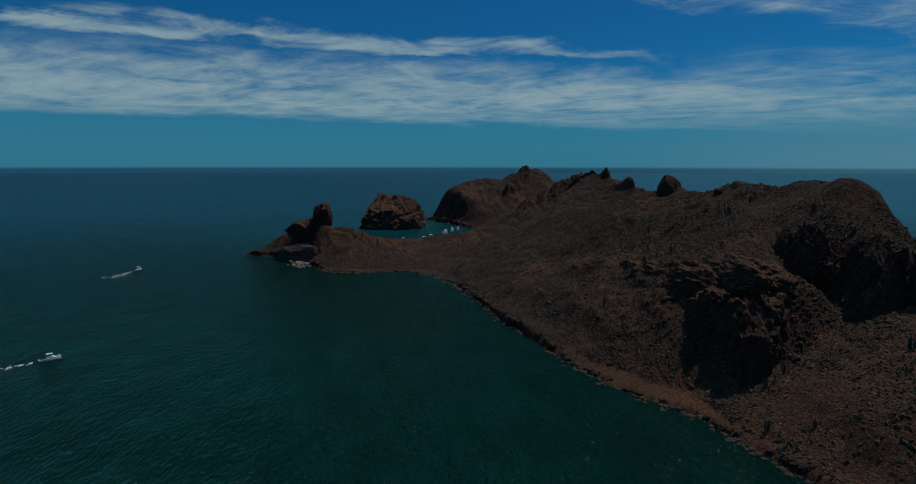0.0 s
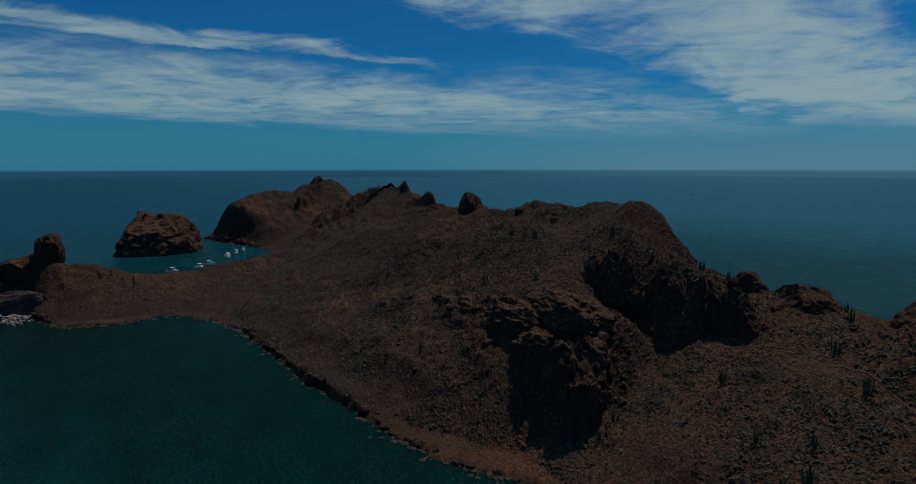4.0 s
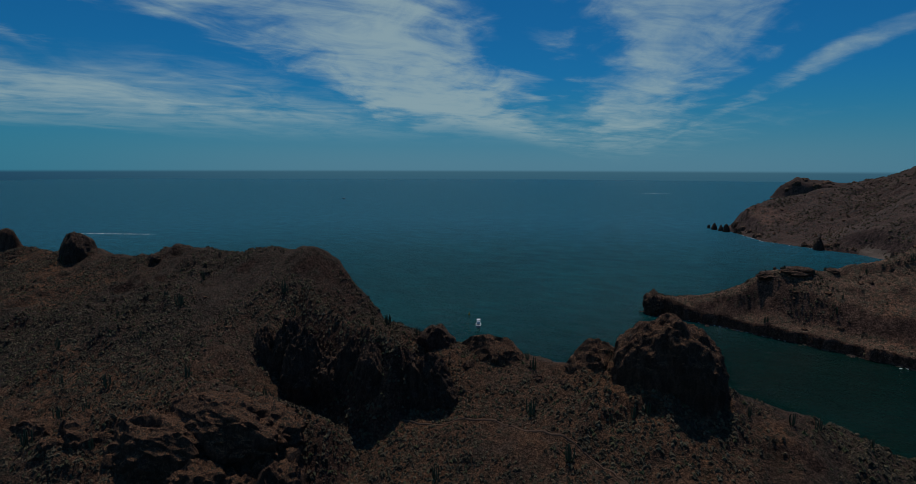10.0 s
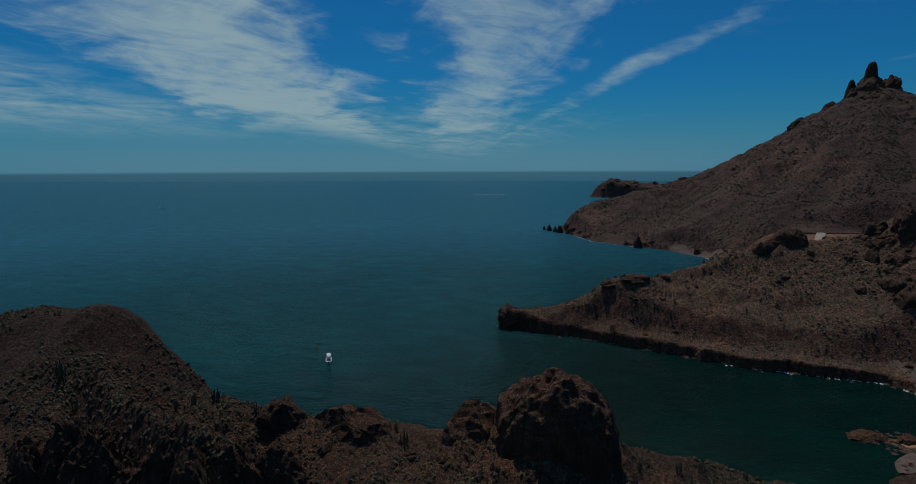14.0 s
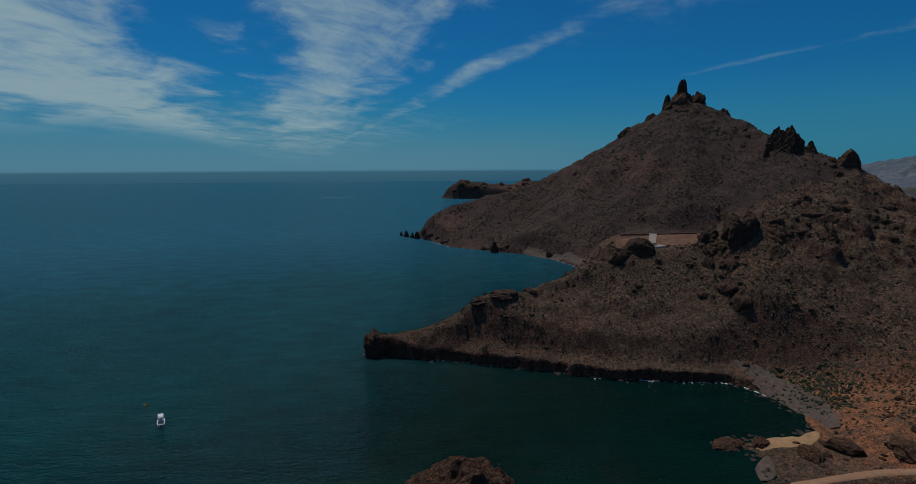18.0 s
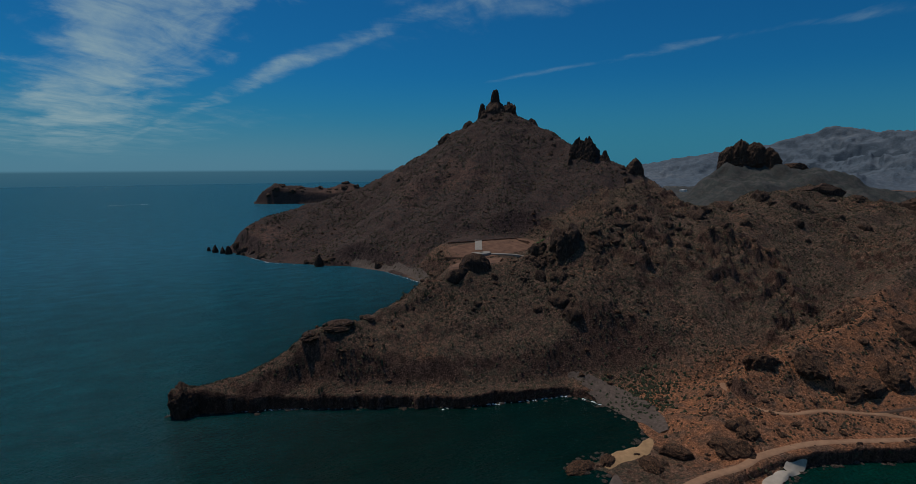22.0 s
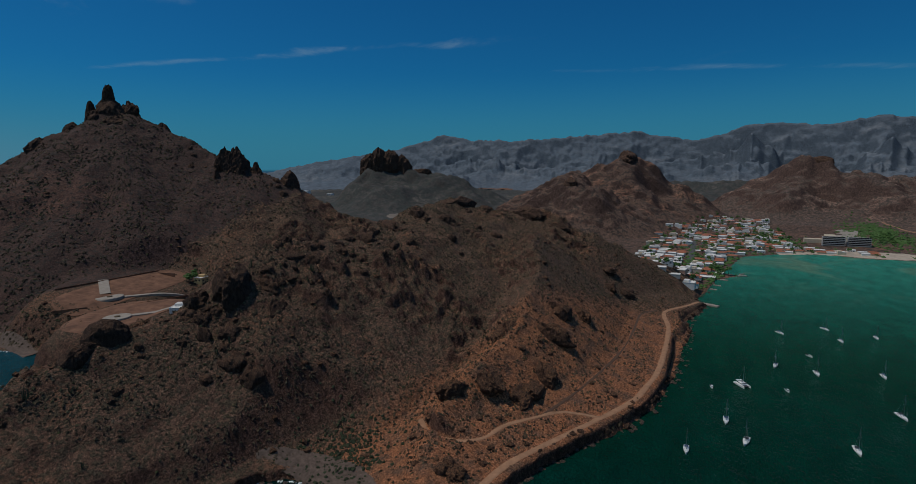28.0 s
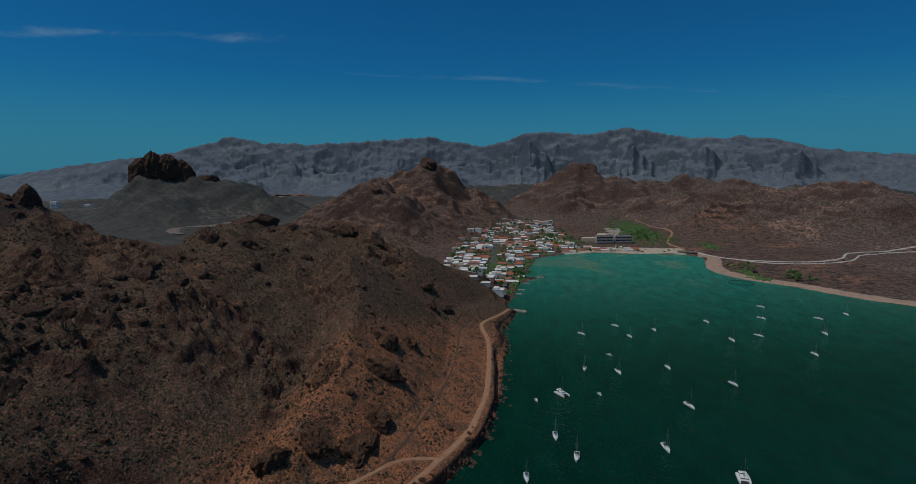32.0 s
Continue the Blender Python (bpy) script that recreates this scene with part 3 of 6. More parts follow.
    for px, py, rx, ry, level, lean in PADS:
        hold = 1 - step(np.hypot((x - px) / rx, (y - py) / ry), 0.85, 1.5)
        h = h * (1 - hold) + (level + lean * (y - py)) * hold
    hold = 1 - step(np.hypot((x - 222) / 20, (y - 260) / 24), 0.7, 2.4)
    return h * (1 - hold) + np.minimum(h, 1.6 + 0.12 * np.hypot(x - 210, y - 258)) * hold


def drop(x, y):
    """Ground height under one point."""
    return float(ground_height(np.array([float(x)]), np.array([float(y)]))[0])


def mesh_from(name, verts, faces, mat, smooth=True):
    me = bpy.data.meshes.new(name)
    verts, faces = np.asarray(verts, np.float32), np.asarray(faces, np.int32)
    me.vertices.add(len(verts))
    me.vertices.foreach_set("co", verts.ravel())
    side = faces.shape[1]
    me.loops.add(faces.size)
    me.loops.foreach_set("vertex_index", faces.ravel())
    me.polygons.add(len(faces))
    me.polygons.foreach_set("loop_start", np.arange(0, faces.size, side, dtype=np.int32))
    me.polygons.foreach_set("loop_total", np.full(len(faces), side, np.int32))
    me.polygons.foreach_set("use_smooth", np.full(len(faces), smooth))
    me.update(calc_edges=True)
    me.materials.append(mat)
    return me


def grid(x0, x1, y0, y1, cell):
    xs, ys = np.arange(x0, x1 + cell * 0.5, cell), np.arange(y0, y1 + cell * 0.5, cell)
    return np.meshgrid(xs, ys)


def sheet_faces(ny, nx):
    i = np.arange(ny * nx).reshape(ny, nx)
    return np.stack([i[:-1, :-1], i[:-1, 1:], i[1:, 1:], i[1:, :-1]], -1).reshape(-1, 4)


def terrain(name, x0, x1, y0, y1, cell, mat, label, rough=1.0, outside=None, undercut=0.0):
    x, y = grid(x0, x1, y0, y1, cell)
    z = ground_height(x, y, rough)
    faces = sheet_faces(*x.shape)
    top = z.ravel()[faces].max(1)
    keep = top > -3.9
    if outside:
        for a0, a1, b0, b1 in outside:
            cx, cy = x.ravel()[faces].mean(1), y.ravel()[faces].mean(1)
            keep &= ~((cx > a0) & (cx < a1) & (cy > b0) & (cy < b1))
    faces = faces[keep]
    used, faces = np.unique(faces, return_inverse=True)
    if undercut:
        sd = inland(x, y)
        gy, gx = np.gradient(sd, cell)
        long = np.hypot(gx, gy) + 1e-6
        push = undercut * (step(z, -1.5, 0.5) * (1 - step(z, 2.0, 4.0)) * 0.8 - step(z, 3.0, 5.0) * (1 - step(sd, 4, 9))) * step(sd, -6, -2) * (1 - step(sd, 9, 14))
        x, y = x + push * gx / long, y + push * gy / long
    verts = np.stack([x.ravel(), y.ravel(), z.ravel()], -1)[used]
    ob = new(name, mesh_from(name, verts, faces.reshape(-1, 4), mat))
    return tagged(ob, label, "hillside", kind="structure")


terrain("ground_headland", -460, 152.3, -212, 211, 1.3, M_HEADLAND, "dry brown rocky headland with scrub falling to green water", undercut=1.5)
terrain("ground_island", -740, -458, -30, 215, 1.8, M_HEADLAND, "steep dark brown island hill beyond the small anchorage", 1.5)
terrain("ground_spur", -31, 764, 78, 664, 1.7, M_COVE, "reddish rocky slopes and spur with outcrops above cove and bay", outside=[(-40, 149, 70, 208)], undercut=1.7)
terrain("ground_mountain", 20, 1068, 660, 1428, 3.5, M_MOUNTAIN, "tall cone-shaped dry mountain with dark scree flanks")
terrain("ground_town_hill", 756, 1488, 226, 668, 4.0, M_TOWNHILL, "dark brown rocky hillside above the town")
terrain("ground_town", 756, 1488, -468, 230, 4.0, M_TOWNHILL, "low valley floor and hillsides round the small town")
terrain("ground_shore", 560, 764, -640, -300, 4.0, M_INLAND, "low dry flats behind the east beach", outside=[(756, 800, -468, 0), (0, 800, -700, -460)])
terrain("ground_outer", 200, 1080, 1420, 2400, 7.0, M_MOUNTAIN, "low dark hills along the far coast")
terrain("ground_inland", 1056, 2800, 660, 2400, 10.0, M_PLAIN, "dark scrub plain with an isolated butte")
terrain("ground_crag_hill", 1480, 2216, 104, 680, 6.0, M_TOWNHILL, "dark brown hill with a crag on top behind the town")
terrain("ground_hills", 1480, 2216, -2200, 104, 6.0, M_INLAND, "dry reddish-brown hills behind the bay")
terrain("ground_valley", 2200, 3000, -2200, 680, 14.0, M_PLAIN, "dark scrub plain with low rises before the mountains")
terrain("ground_south", 300, 1496, -2200, -456, 6.0, M_INLAND, "reddish hills and flats along the east shore")

# far plain and the mountain range behind it
RANGE_AT = [-52, -34, -31.6, -27.5, -24, -21, -18, -14.4, -11.5, -7.5, -4, -1.5, 2.7, 8.5, 15.8, 20.6, 24.2, 27, 31.3, 35.5, 37.7, 41.3, 45.4, 62]
RANGE_UP = [140, 210, 220, 255, 335, 345, 345, 385, 442, 393, 425, 418, 312, 396, 345, 328, 338, 388, 300, 230, 212, 170, 105, 70]
turn_, dist = np.meshgrid(np.arange(-52, 62, 0.085), np.concatenate([np.arange(2700, 3300, 60), np.arange(3300, 4740, 19)]))
far_x, far_y = dist * np.cos(np.radians(turn_)), 100 + dist * np.sin(np.radians(turn_))
arc = np.radians(turn_) * 4000
tall = np.interp(turn_ + 0.5 * fbm(arc, dist, 120, 3, 11), RANGE_AT, RANGE_UP)
rib = ridged(arc + 0.25 * dist, dist * 0.6, 560, 5, 15)
z = np.full(dist.shape, 8.0)
for at_, share, wide_, seed in ((4290, 1.0, 620, 31), (3950, 0.62, 430, 35), (3600, 0.36, 330, 39), (3330, 0.2, 260, 43)):
    crest = at_ + 130 * fbm(arc, arc * 0, 700, 3, seed)
    top = tall * share * (1 if share == 1 else 0.62 + 0.75 * ridged(arc, arc * 0, 520, 4, seed + 1))
    off_ = np.abs(dist - crest) / wide_
    z = np.maximum(z, 8 + top * np.clip(1 - off_ * (1.05 - 0.40 * (rib - 0.35) * np.minimum(1, off_ * 4)), 0, 1) ** 1.15)
rough_ = np.clip((z - 8) / 120, 0, 1) * np.clip(1.25 - (z - 8) / tall, 0.25, 1)
z = z + rough_ * (13 * (step(ridged(far_x, far_y, 170, 5, 19), 0.0, 0.8) - 0.5) + 12 * fbm(arc, dist, 60, 3, 7)) + np.clip((z - 8) / 200, 0, 1) * 7 * fbm(arc, dist, 45, 3, 8)
far_faces = sheet_faces(*far_x.shape)
tagged(new("ground_range", mesh_from("ground_range", np.stack([far_x, far_y, z], -1).reshape(-1, 3), far_faces, M_HAZED_RANGE)),
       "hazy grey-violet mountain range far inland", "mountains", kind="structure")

# the water is one sheet to the horizon
sx, sy = grid(-4950, 4950, -4950, 4950, 450)
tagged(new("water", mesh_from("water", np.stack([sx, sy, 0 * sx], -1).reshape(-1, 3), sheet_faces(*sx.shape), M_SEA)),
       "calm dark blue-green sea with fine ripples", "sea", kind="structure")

# ---------------------------------------------------------------- building blocks


def part(name, bm, mat, parent=None, label=""):
    me = bm
    if isinstance(bm, bmesh.types.BMesh):
        me = bpy.data.meshes.new(name)
        bm.to_mesh(me)
        bm.free()
        me.materials.append(mat)
    ob = new(name, me)
    ob.parent = parent
    if label:
        ob["label"] = label
    return ob


def thing(name, label, category, group="", at=None):
    ob = tagged(new(name), label, category, group)
    ob.empty_display_size = 0.5
    if at is not None:
        ob.matrix_world = at
    return ob


def box(bm, x, y, z, sx, sy, sz, bevel=0.0, turn=0.0):
    m = Matrix.Translation((x, y, z)) @ Matrix.Rotation(turn, 4, "Z") @ Matrix.Diagonal((sx, sy, sz, 1))
    made = bmesh.ops.create_cube(bm, size=1.0, matrix=m)["verts"]
    if bevel:
        edges = list({e for v in made for e in v.link_edges})
        bmesh.ops.bevel(bm, geom=edges, offset=bevel, segments=1, affect="EDGES")
    return bm


def rod(bm, a, b, r1, r2=None, sides=6):
    a, b = Vector(a), Vector(b)
    m = Matrix.Translation((a + b) / 2) @ (b - a).to_track_quat("Z", "Y").to_matrix().to_4x4()
    bmesh.ops.create_cone(bm, cap_ends=True, segments=sides, radius1=r1, radius2=r1 if r2 is None else r2, depth=(b - a).length, matrix=m)
    return bm


def ball(bm, at, size, detail=1):
    bmesh.ops.create_icosphere(bm, subdivisions=detail, radius=1.0, matrix=Matrix.Translation(at) @ Matrix.Diagonal((*size, 1)))
    return bm


# ---------------------------------------------------------------- rocks


def lattice3(ix, iy, iz, seed):
    return lattice(ix + iz * 57, iy - iz * 113, seed)


def noise3(p, size, seed):
    q = p / size + 100.0
    i = np.floor(q)
    f = q - i
    f = f * f * (3 - 2 * f)
    out = 0
    for dx in (0, 1):
        for dy in (0, 1):
            for dz in (0, 1):
                w = (f[:, 0] if dx else 1 - f[:, 0]) * (f[:, 1] if dy else 1 - f[:, 1]) * (f[:, 2] if dz else 1 - f[:, 2])
                out = out + w * lattice3(i[:, 0] + dx, i[:, 1] + dy, i[:, 2] + dz, seed)
    return out


BALLS = {}


def unit_ball(detail):
    if detail not in BALLS:
        bm = bmesh.new()
        bmesh.ops.create_icosphere(bm, subdivisions=detail, radius=1.0)
        bm.verts.ensure_lookup_table()
        BALLS[detail] = (np.array([v.co[:] for v in bm.verts]), np.array([[v.index for v in f.verts] for f in bm.faces]))
        bm.free()
    return BALLS[detail]


def rock_shape(seed, size, detail, block, taper, cut_in=0.78, rugged=1.0):
    v, f = unit_ball(detail)
    r = 1 / (np.abs(v) ** block).sum(1) ** (1 / block)
    flat = v * np.array([1, 1, 0.18])
    r = r * (1 + rugged * (0.20 * noise3(v, 0.8, seed) + 0.10 * noise3(v, 0.35, seed + 1) + 0.12 * noise3(flat, 0.3, seed + 2)
                           - 0.10 * np.abs(noise3(flat, 0.22, seed + 5)) + 0.045 * noise3(v, 0.14, seed + 3) + 0.03 * noise3(v, 0.07, seed + 4)))
    p = v * r[:, None]
    pick = np.random.default_rng(seed)
    for _ in range(34):
        cut = pick.normal(0, 1, 3) * np.array([1, 1, 0.75])
        cut /= np.linalg.norm(cut)
        p = p - np.clip(p @ cut - pick.uniform(cut_in, 1.05), 0, None)[:, None] * cut
    p = p * (1 + rugged * (0.07 * noise3(v, 0.16, seed + 7) + 0.055 * noise3(v, 0.08, seed + 8) + 0.03 * noise3(v, 0.04, seed + 9)))[:, None]
    p[:, :2] *= (1 - taper * np.clip(p[:, 2:], -1, 1))
    return p * np.array(size), f


def crag_shape(seed, pieces, detail, block=3.2, taper=0.15, spiky=0.0):
    """A broken crag in one skin: a large block grown together with smaller ones that lean against it."""
    v, f = unit_ball(detail)
    pick_ = np.random.default_rng(seed)
    r = 0.62 / (np.abs(v) ** block).sum(1) ** (1 / block)
    for i in range(pieces):
        s = pick_.uniform(0.26, 0.52) * pick_.uniform(0.7, 1.3, 3) * np.array((1 - 0.45 * spiky, 1 - 0.45 * spiky, 1 + 0.5 * spiky))
        a, far_ = pick_.uniform(0, 6.28), pick_.uniform(0.30, 0.72)
        at = np.array((far_ * math.cos(a), far_ * math.sin(a), pick_.uniform(-0.35, 0.42 + 0.25 * spiky)))
        d, o = v / s, -at / s
        aa, bb, cc = (d * d).sum(1), d @ o, float(o @ o) - 1
        root = bb * bb - aa * cc
        r = np.maximum(r, np.where(root > 0, (-bb + np.sqrt(np.maximum(root, 0))) / aa, 0))
    flat = v * np.array([1, 1, 0.2])
    r = r * (1 + 0.13 * noise3(v, 0.5, seed) + 0.12 * noise3(flat, 0.25, seed + 2) - 0.10 * np.abs(noise3(flat, 0.16, seed + 5)) + 0.05 * noise3(v, 0.12, seed + 3))
    p = v * r[:, None]
    for _ in range(26):
        cut = pick_.normal(0, 1, 3) * np.array([1, 1, 0.7])
        cut /= np.linalg.norm(cut)
        p = p - np.clip(p @ cut - pick_.uniform(0.62, 1.05), 0, None)[:, None] * cut * 0.9
    p = p * (1 + 0.05 * noise3(v, 0.10, seed + 8) + 0.04 * noise3(v, 0.05, seed + 9))[:, None]
    p[:, :2] *= 1 - taper * np.clip(p[:, 2:], -1, 1)
    return p, f


def rock(name, x, y, z, sx, sy, sz, mat, label, seed, block=4.0, taper=0.18, detail=4, turn=0.0, group="", cut_in=0.78, lean=0.0, pieces=1, spiky=0.0, rugged=1.0):
    """A crag with its middle at z; its foot goes into the ground."""
    if pieces > 1:
        p, f = crag_shape(seed, pieces, detail, block, taper, spiky)
        p = p * np.array((sx, sy, sz)) * 1.25
    else:
        p, f = rock_shape(seed, (sx, sy, sz), detail, block, taper, cut_in, rugged)
    p[:, 0] += lean * p[:, 2]
    ob = new(name, mesh_from(name, p, f, mat, False))
    ob.matrix_world = pose(x, y, z, 0, 0, turn)
    return tagged(ob, label, "rock", group)


rock("rock_pillar", -375, -123, 35, 6.6, 7.4, 11.5, M_ROCK, "square brown rock pillar standing on a low point", 1, 7, -0.03, 5, 8, "", 0.97)
rock("rock_shoulder", -382, -140, 24, 9, 15, 10, M_ROCK, "brown rock shoulder below the square pillar", 2, 3, 0.3, 4, 0, "", 0.78, 0, 8)
rock("sea_cliff", -365, -141, 4, 9, 25, 10, M_GREY_ROCK, "grey undercut sea cliff above a pale rockfall", 3, 5, -0.05, 5, -32)
rock("islet", -603, -56, 2, 40, 42, 39, M_ROCK, "steep-sided brown rock islet in blue water", 14, 4.6, 0.12, 6, 12, "", 0.85, 0.0, 1, 0.0, 0.8)
rock("round_rock", -272, 130, 59.5, 8, 8, 12, M_DARK_ROCK, "round-topped dark rock knob alone on the ridge", 29, 2.8, 0.12, 5, 0, "", 1.0, 0.0, 1, 0.0, 0.5)
rock("domed_rock", 13, 121, 42, 16.5, 12.5, 20, M_ROCK, "huge domed red-brown rock at the end of the ridge", 10, 2.5, 0.04, 6, 12, "", 1.0, 0.0, 1, 0.0, 0.55)
rock("rock_shoulder", -8, 124, 44, 10, 8, 9, M_ROCK, "red-brown rock step beside the huge domed rock", 11, 3, 0.25, 4)
rock("boulder", 29, 121, 33, 6, 7, 9, M_ROCK, "brown boulder leaning against the domed rock", 12, 3, 0.25, 4)
rock("saddle_rock", -63, 123, 44, 8, 7, 8, M_DARK_ROCK, "dark rough rock rising from the ridge saddle", 13, 3, 0.3, 4)
rock("saddle_rock", -42, 123, 42, 12, 7, 8, M_ROCK, "low brown rock band along the ridge saddle", 14, 3, 0.3, 4)
for i in range(8):
    s = i / 7
    rock("cliff_buttress", -110 + 55 * s, 90 + 10 * s + 2.5 * math.sin(i * 2.1), 39 + 3 * math.sin(i * 1.7), 8.5, 8 + math.sin(i * 5), 13 + 2 * math.sin(i * 3.3),
         M_DARK_ROCK, "dark weathered rock buttress of the hill's cliff", 20 + i, 2.6, 0.34, 5, 30 * i, "buttresses of the hill cliff")
for i, (x, y, z, sx, sy, sz, block, turn) in enumerate([(-75, 50, 18, 12, 10, 17.5, 5, 10), (-90, 48, 20, 11, 9, 14, 4.5, -8), (-108, 50, 29, 17, 9, 11, 4, 6), (-92, 58, 35, 20, 9, 10, 4, -4),
                                                        (-131, 48, 25, 15, 9, 11, 4, 8), (-67, 45, 10, 7, 7, 15, 4, 30), (-110, 40, 17, 13, 8, 9, 3.5, 0), (-150, 46, 24, 13, 8, 9, 3.5, 12)]):
    rock("outcrop", x, y, z, sx, sy, sz, M_ROCK, "red-brown outcrop with a dark overhanging face", 40 + i, block, -0.06, 5, turn, "outcrops on the shoulder", 0.92)
rock("pale_boulder", -60, 56, 16, 2.6, 2.0, 2.2, M_GREY_ROCK, "pale boulder lying in the gully", 60, 3, 0.2, 3)
rock("point_rock", -8, 370, 4, 8, 9, 11.5, M_DARK_ROCK, "dark square rock at the tip of the spur", 61, 5, -0.06, 5, 10)
for i, (x, y, z, sx, sy, sz) in enumerate([(80, 368, 39, 10, 8, 6), (64, 369, 35, 8, 6, 5), (117, 369, 36, 4.5, 4.5, 6), (100, 372, 40, 7, 5, 4), (185, 384, 61, 12, 9, 13), (168, 381, 56, 9, 7, 8),
                                           (250, 364, 77, 17, 11, 14), (272, 358, 74, 12, 10, 10), (228, 366, 62, 10, 9, 9), (300, 368, 87, 14, 9, 8), (330, 370, 90, 12, 8, 7),
                                           (262, 340, 62, 10, 8, 9), (290, 335, 60, 9, 8, 8), (320, 340, 68, 11, 8, 8), (375, 350, 61, 8, 7, 8), (350, 330, 58, 9, 7, 7),
                                           (429, 370, 97, 15, 9, 7), (443, 339, 62, 6, 6, 5), (500, 372, 100, 14, 8, 6), (591, 375, 107, 25, 11, 8), (612, 350, 100, 12, 9, 6),
                                           (639, 306, 94, 23, 15, 13), (620, 262, 80, 11, 9, 7), (572, 178, 46, 10, 8, 7), (590, 200, 55, 9, 8, 6), (545, 190, 46, 8, 7, 6)]):
    rock("outcrop", x, y, min(z, drop(x, y) - sz * 0.15) if i != 4 else z, sx * (1.0 if i == 4 else 1.15), sy * (1.0 if i == 4 else 1.05), sz * (1.0 if i == 4 else 0.6 if i < 4 else 1.1), M_DARK_ROCK, "dark weathered rock outcrop on the reddish spur", 70 + i, 3.2, 0.2, 4, 37 * i, "outcrops on the spur", 0.95, 0, 1 if i == 4 else 9, 0.0, 0.5)
for i, (x, y, z, sx, sy, sz) in enumerate([(314, 193, 27, 13, 8, 7), (338, 190, 31, 9, 7, 6), (300, 214, 34, 10, 8, 6), (372, 196, 44, 12, 8, 7), (402, 200, 48, 9, 7, 6), (280, 226, 27, 8, 7, 5),
                                           (352, 222, 47, 10, 8, 6), (430, 190, 44, 9, 7, 6), (232, 204, 11, 8, 6, 4), (216, 198, 8, 8, 6, 4)]):
    rock("outcrop", x, y, drop(x, y) - sz * 0.45, sx * 1.45, sy * 1.15, sz * 1.25, M_ROCK, "red-brown outcrop on the hill above the bay road", 100 + i, 3, 0.2, 4, 31 * i, "outcrops above the road", 0.78, 0, 13, 0.5)
for i, (x, y, z, sx, sy, sz) in enumerate([(150, 224, 0, 9, 4.5, 3), (164, 222, 1, 6, 3.5, 2.6), (178, 209, 2, 8, 5, 3.4), (196, 210, 3, 8, 5, 3.4)]):
    rock("shore_rock", x, y, z, sx, sy, sz, M_ROCK, "dark brown rock on the cove's spit", 112 + i, 3, 0.25, 4, 40 * i, "rocks on the spit")
# the mountain top
rock("summit_spire", 532, 930, 254, 10, 9, 26, M_DARK_ROCK, "tall dark rock spire on the mountain summit", 120, 3, 0.3, 5)
rock("summit_tooth", 511, 941, 228, 9, 8, 24, M_DARK_ROCK, "narrow dark rock tooth beside the summit spire", 121, 2.8, 0.4, 5)
rock("summit_block", 552, 916, 230, 18, 16, 21, M_DARK_ROCK, "broad dark summit block with a broken top", 122, 3, 0.3, 5, 0, "", 0.78, 0, 10, 0.8)
rock("summit_block", 534, 927, 228, 31, 25, 30, M_DARK_ROCK, "dark rock foot of the summit spires", 123, 3, 0.3, 4)
rock("summit_block", 577, 886, 204, 22, 18, 16, M_DARK_ROCK, "dark cliff step below the summit crown", 128, 2.8, 0.3, 5, 0, "", 0.78, 0, 10, 0.5)
rock("summit_block", 526, 902, 208, 26, 15, 24, M_DARK_ROCK, "dark rock face under the summit spires", 129, 2.8, 0.3, 5)
rock("summit_block", 489, 950, 204, 19, 12, 14, M_DARK_ROCK, "low dark rock step on the summit ridge", 136, 2.8, 0.3, 4)
rock("flank_rock", 450, 968, 182, 16, 10, 13, M_DARK_ROCK, "dark rock knob on the mountain's seaward edge", 124, 3, 0.2, 4)
rock("flank_crag", 592, 748, 138, 34, 24, 46, M_DARK_ROCK, "tall dark broken crag on the mountain's shoulder", 166, 3, 0.3, 5, 10, "", 0.78, 0, 12, 1.0)
rock("flank_crag", 562, 752, 120, 26, 18, 24, M_DARK_ROCK, "dark rock step below the shoulder crag", 162, 3, 0.3, 5, 50, "", 0.78, 0, 10, 0.8)
rock("flank_crag", 617, 730, 128, 19, 16, 26, M_DARK_ROCK, "dark broken crag beside the shoulder crag", 164, 3, 0.3, 5, 90, "", 0.78, 0, 10, 0.8)
rock("flank_rock", 641, 684, 120, 18, 15, 25, M_DARK_ROCK, "rounded dark rock knob on the mountain's shoulder", 127, 3, 0.1, 4)
for i, (x, y, h) in enumerate([(62, 961, 13), (54, 975, 10), (44, 990, 11), (36, 1010, 7), (76, 950, 9), (163, 788, 16)]):
    rock("pointed_sea_rock", x, y, h * 0.3, h * 0.42, h * 0.38, h * 0.75, M_DARK_ROCK, "dark pointed rock standing in the sea off the mountain's foot", 130 + i, 2.6, 0.4, 4, 50 * i, "pointed sea rocks")
for i, (x, y, z, sx, sy, sz, name) in enumerate([
                                                 (1638, 352, 166, 50, 30, 27, "hilltop_crag"), (1628, 430, 132, 30, 24, 24, "hilltop_crag"), (1258, 418, 108, 22, 16, 16, "hilltop_crag"),
                                                 (1936, -150, 156, 40, 22, 16, "hilltop_crag")]):
    rock(name, x, y, z, sx, sy, sz, M_DARK_ROCK, "dark cliffed cap rock on a distant hill", 140 + i, 3.2, 0.2, 4, 24 * i, "cap rocks inland")


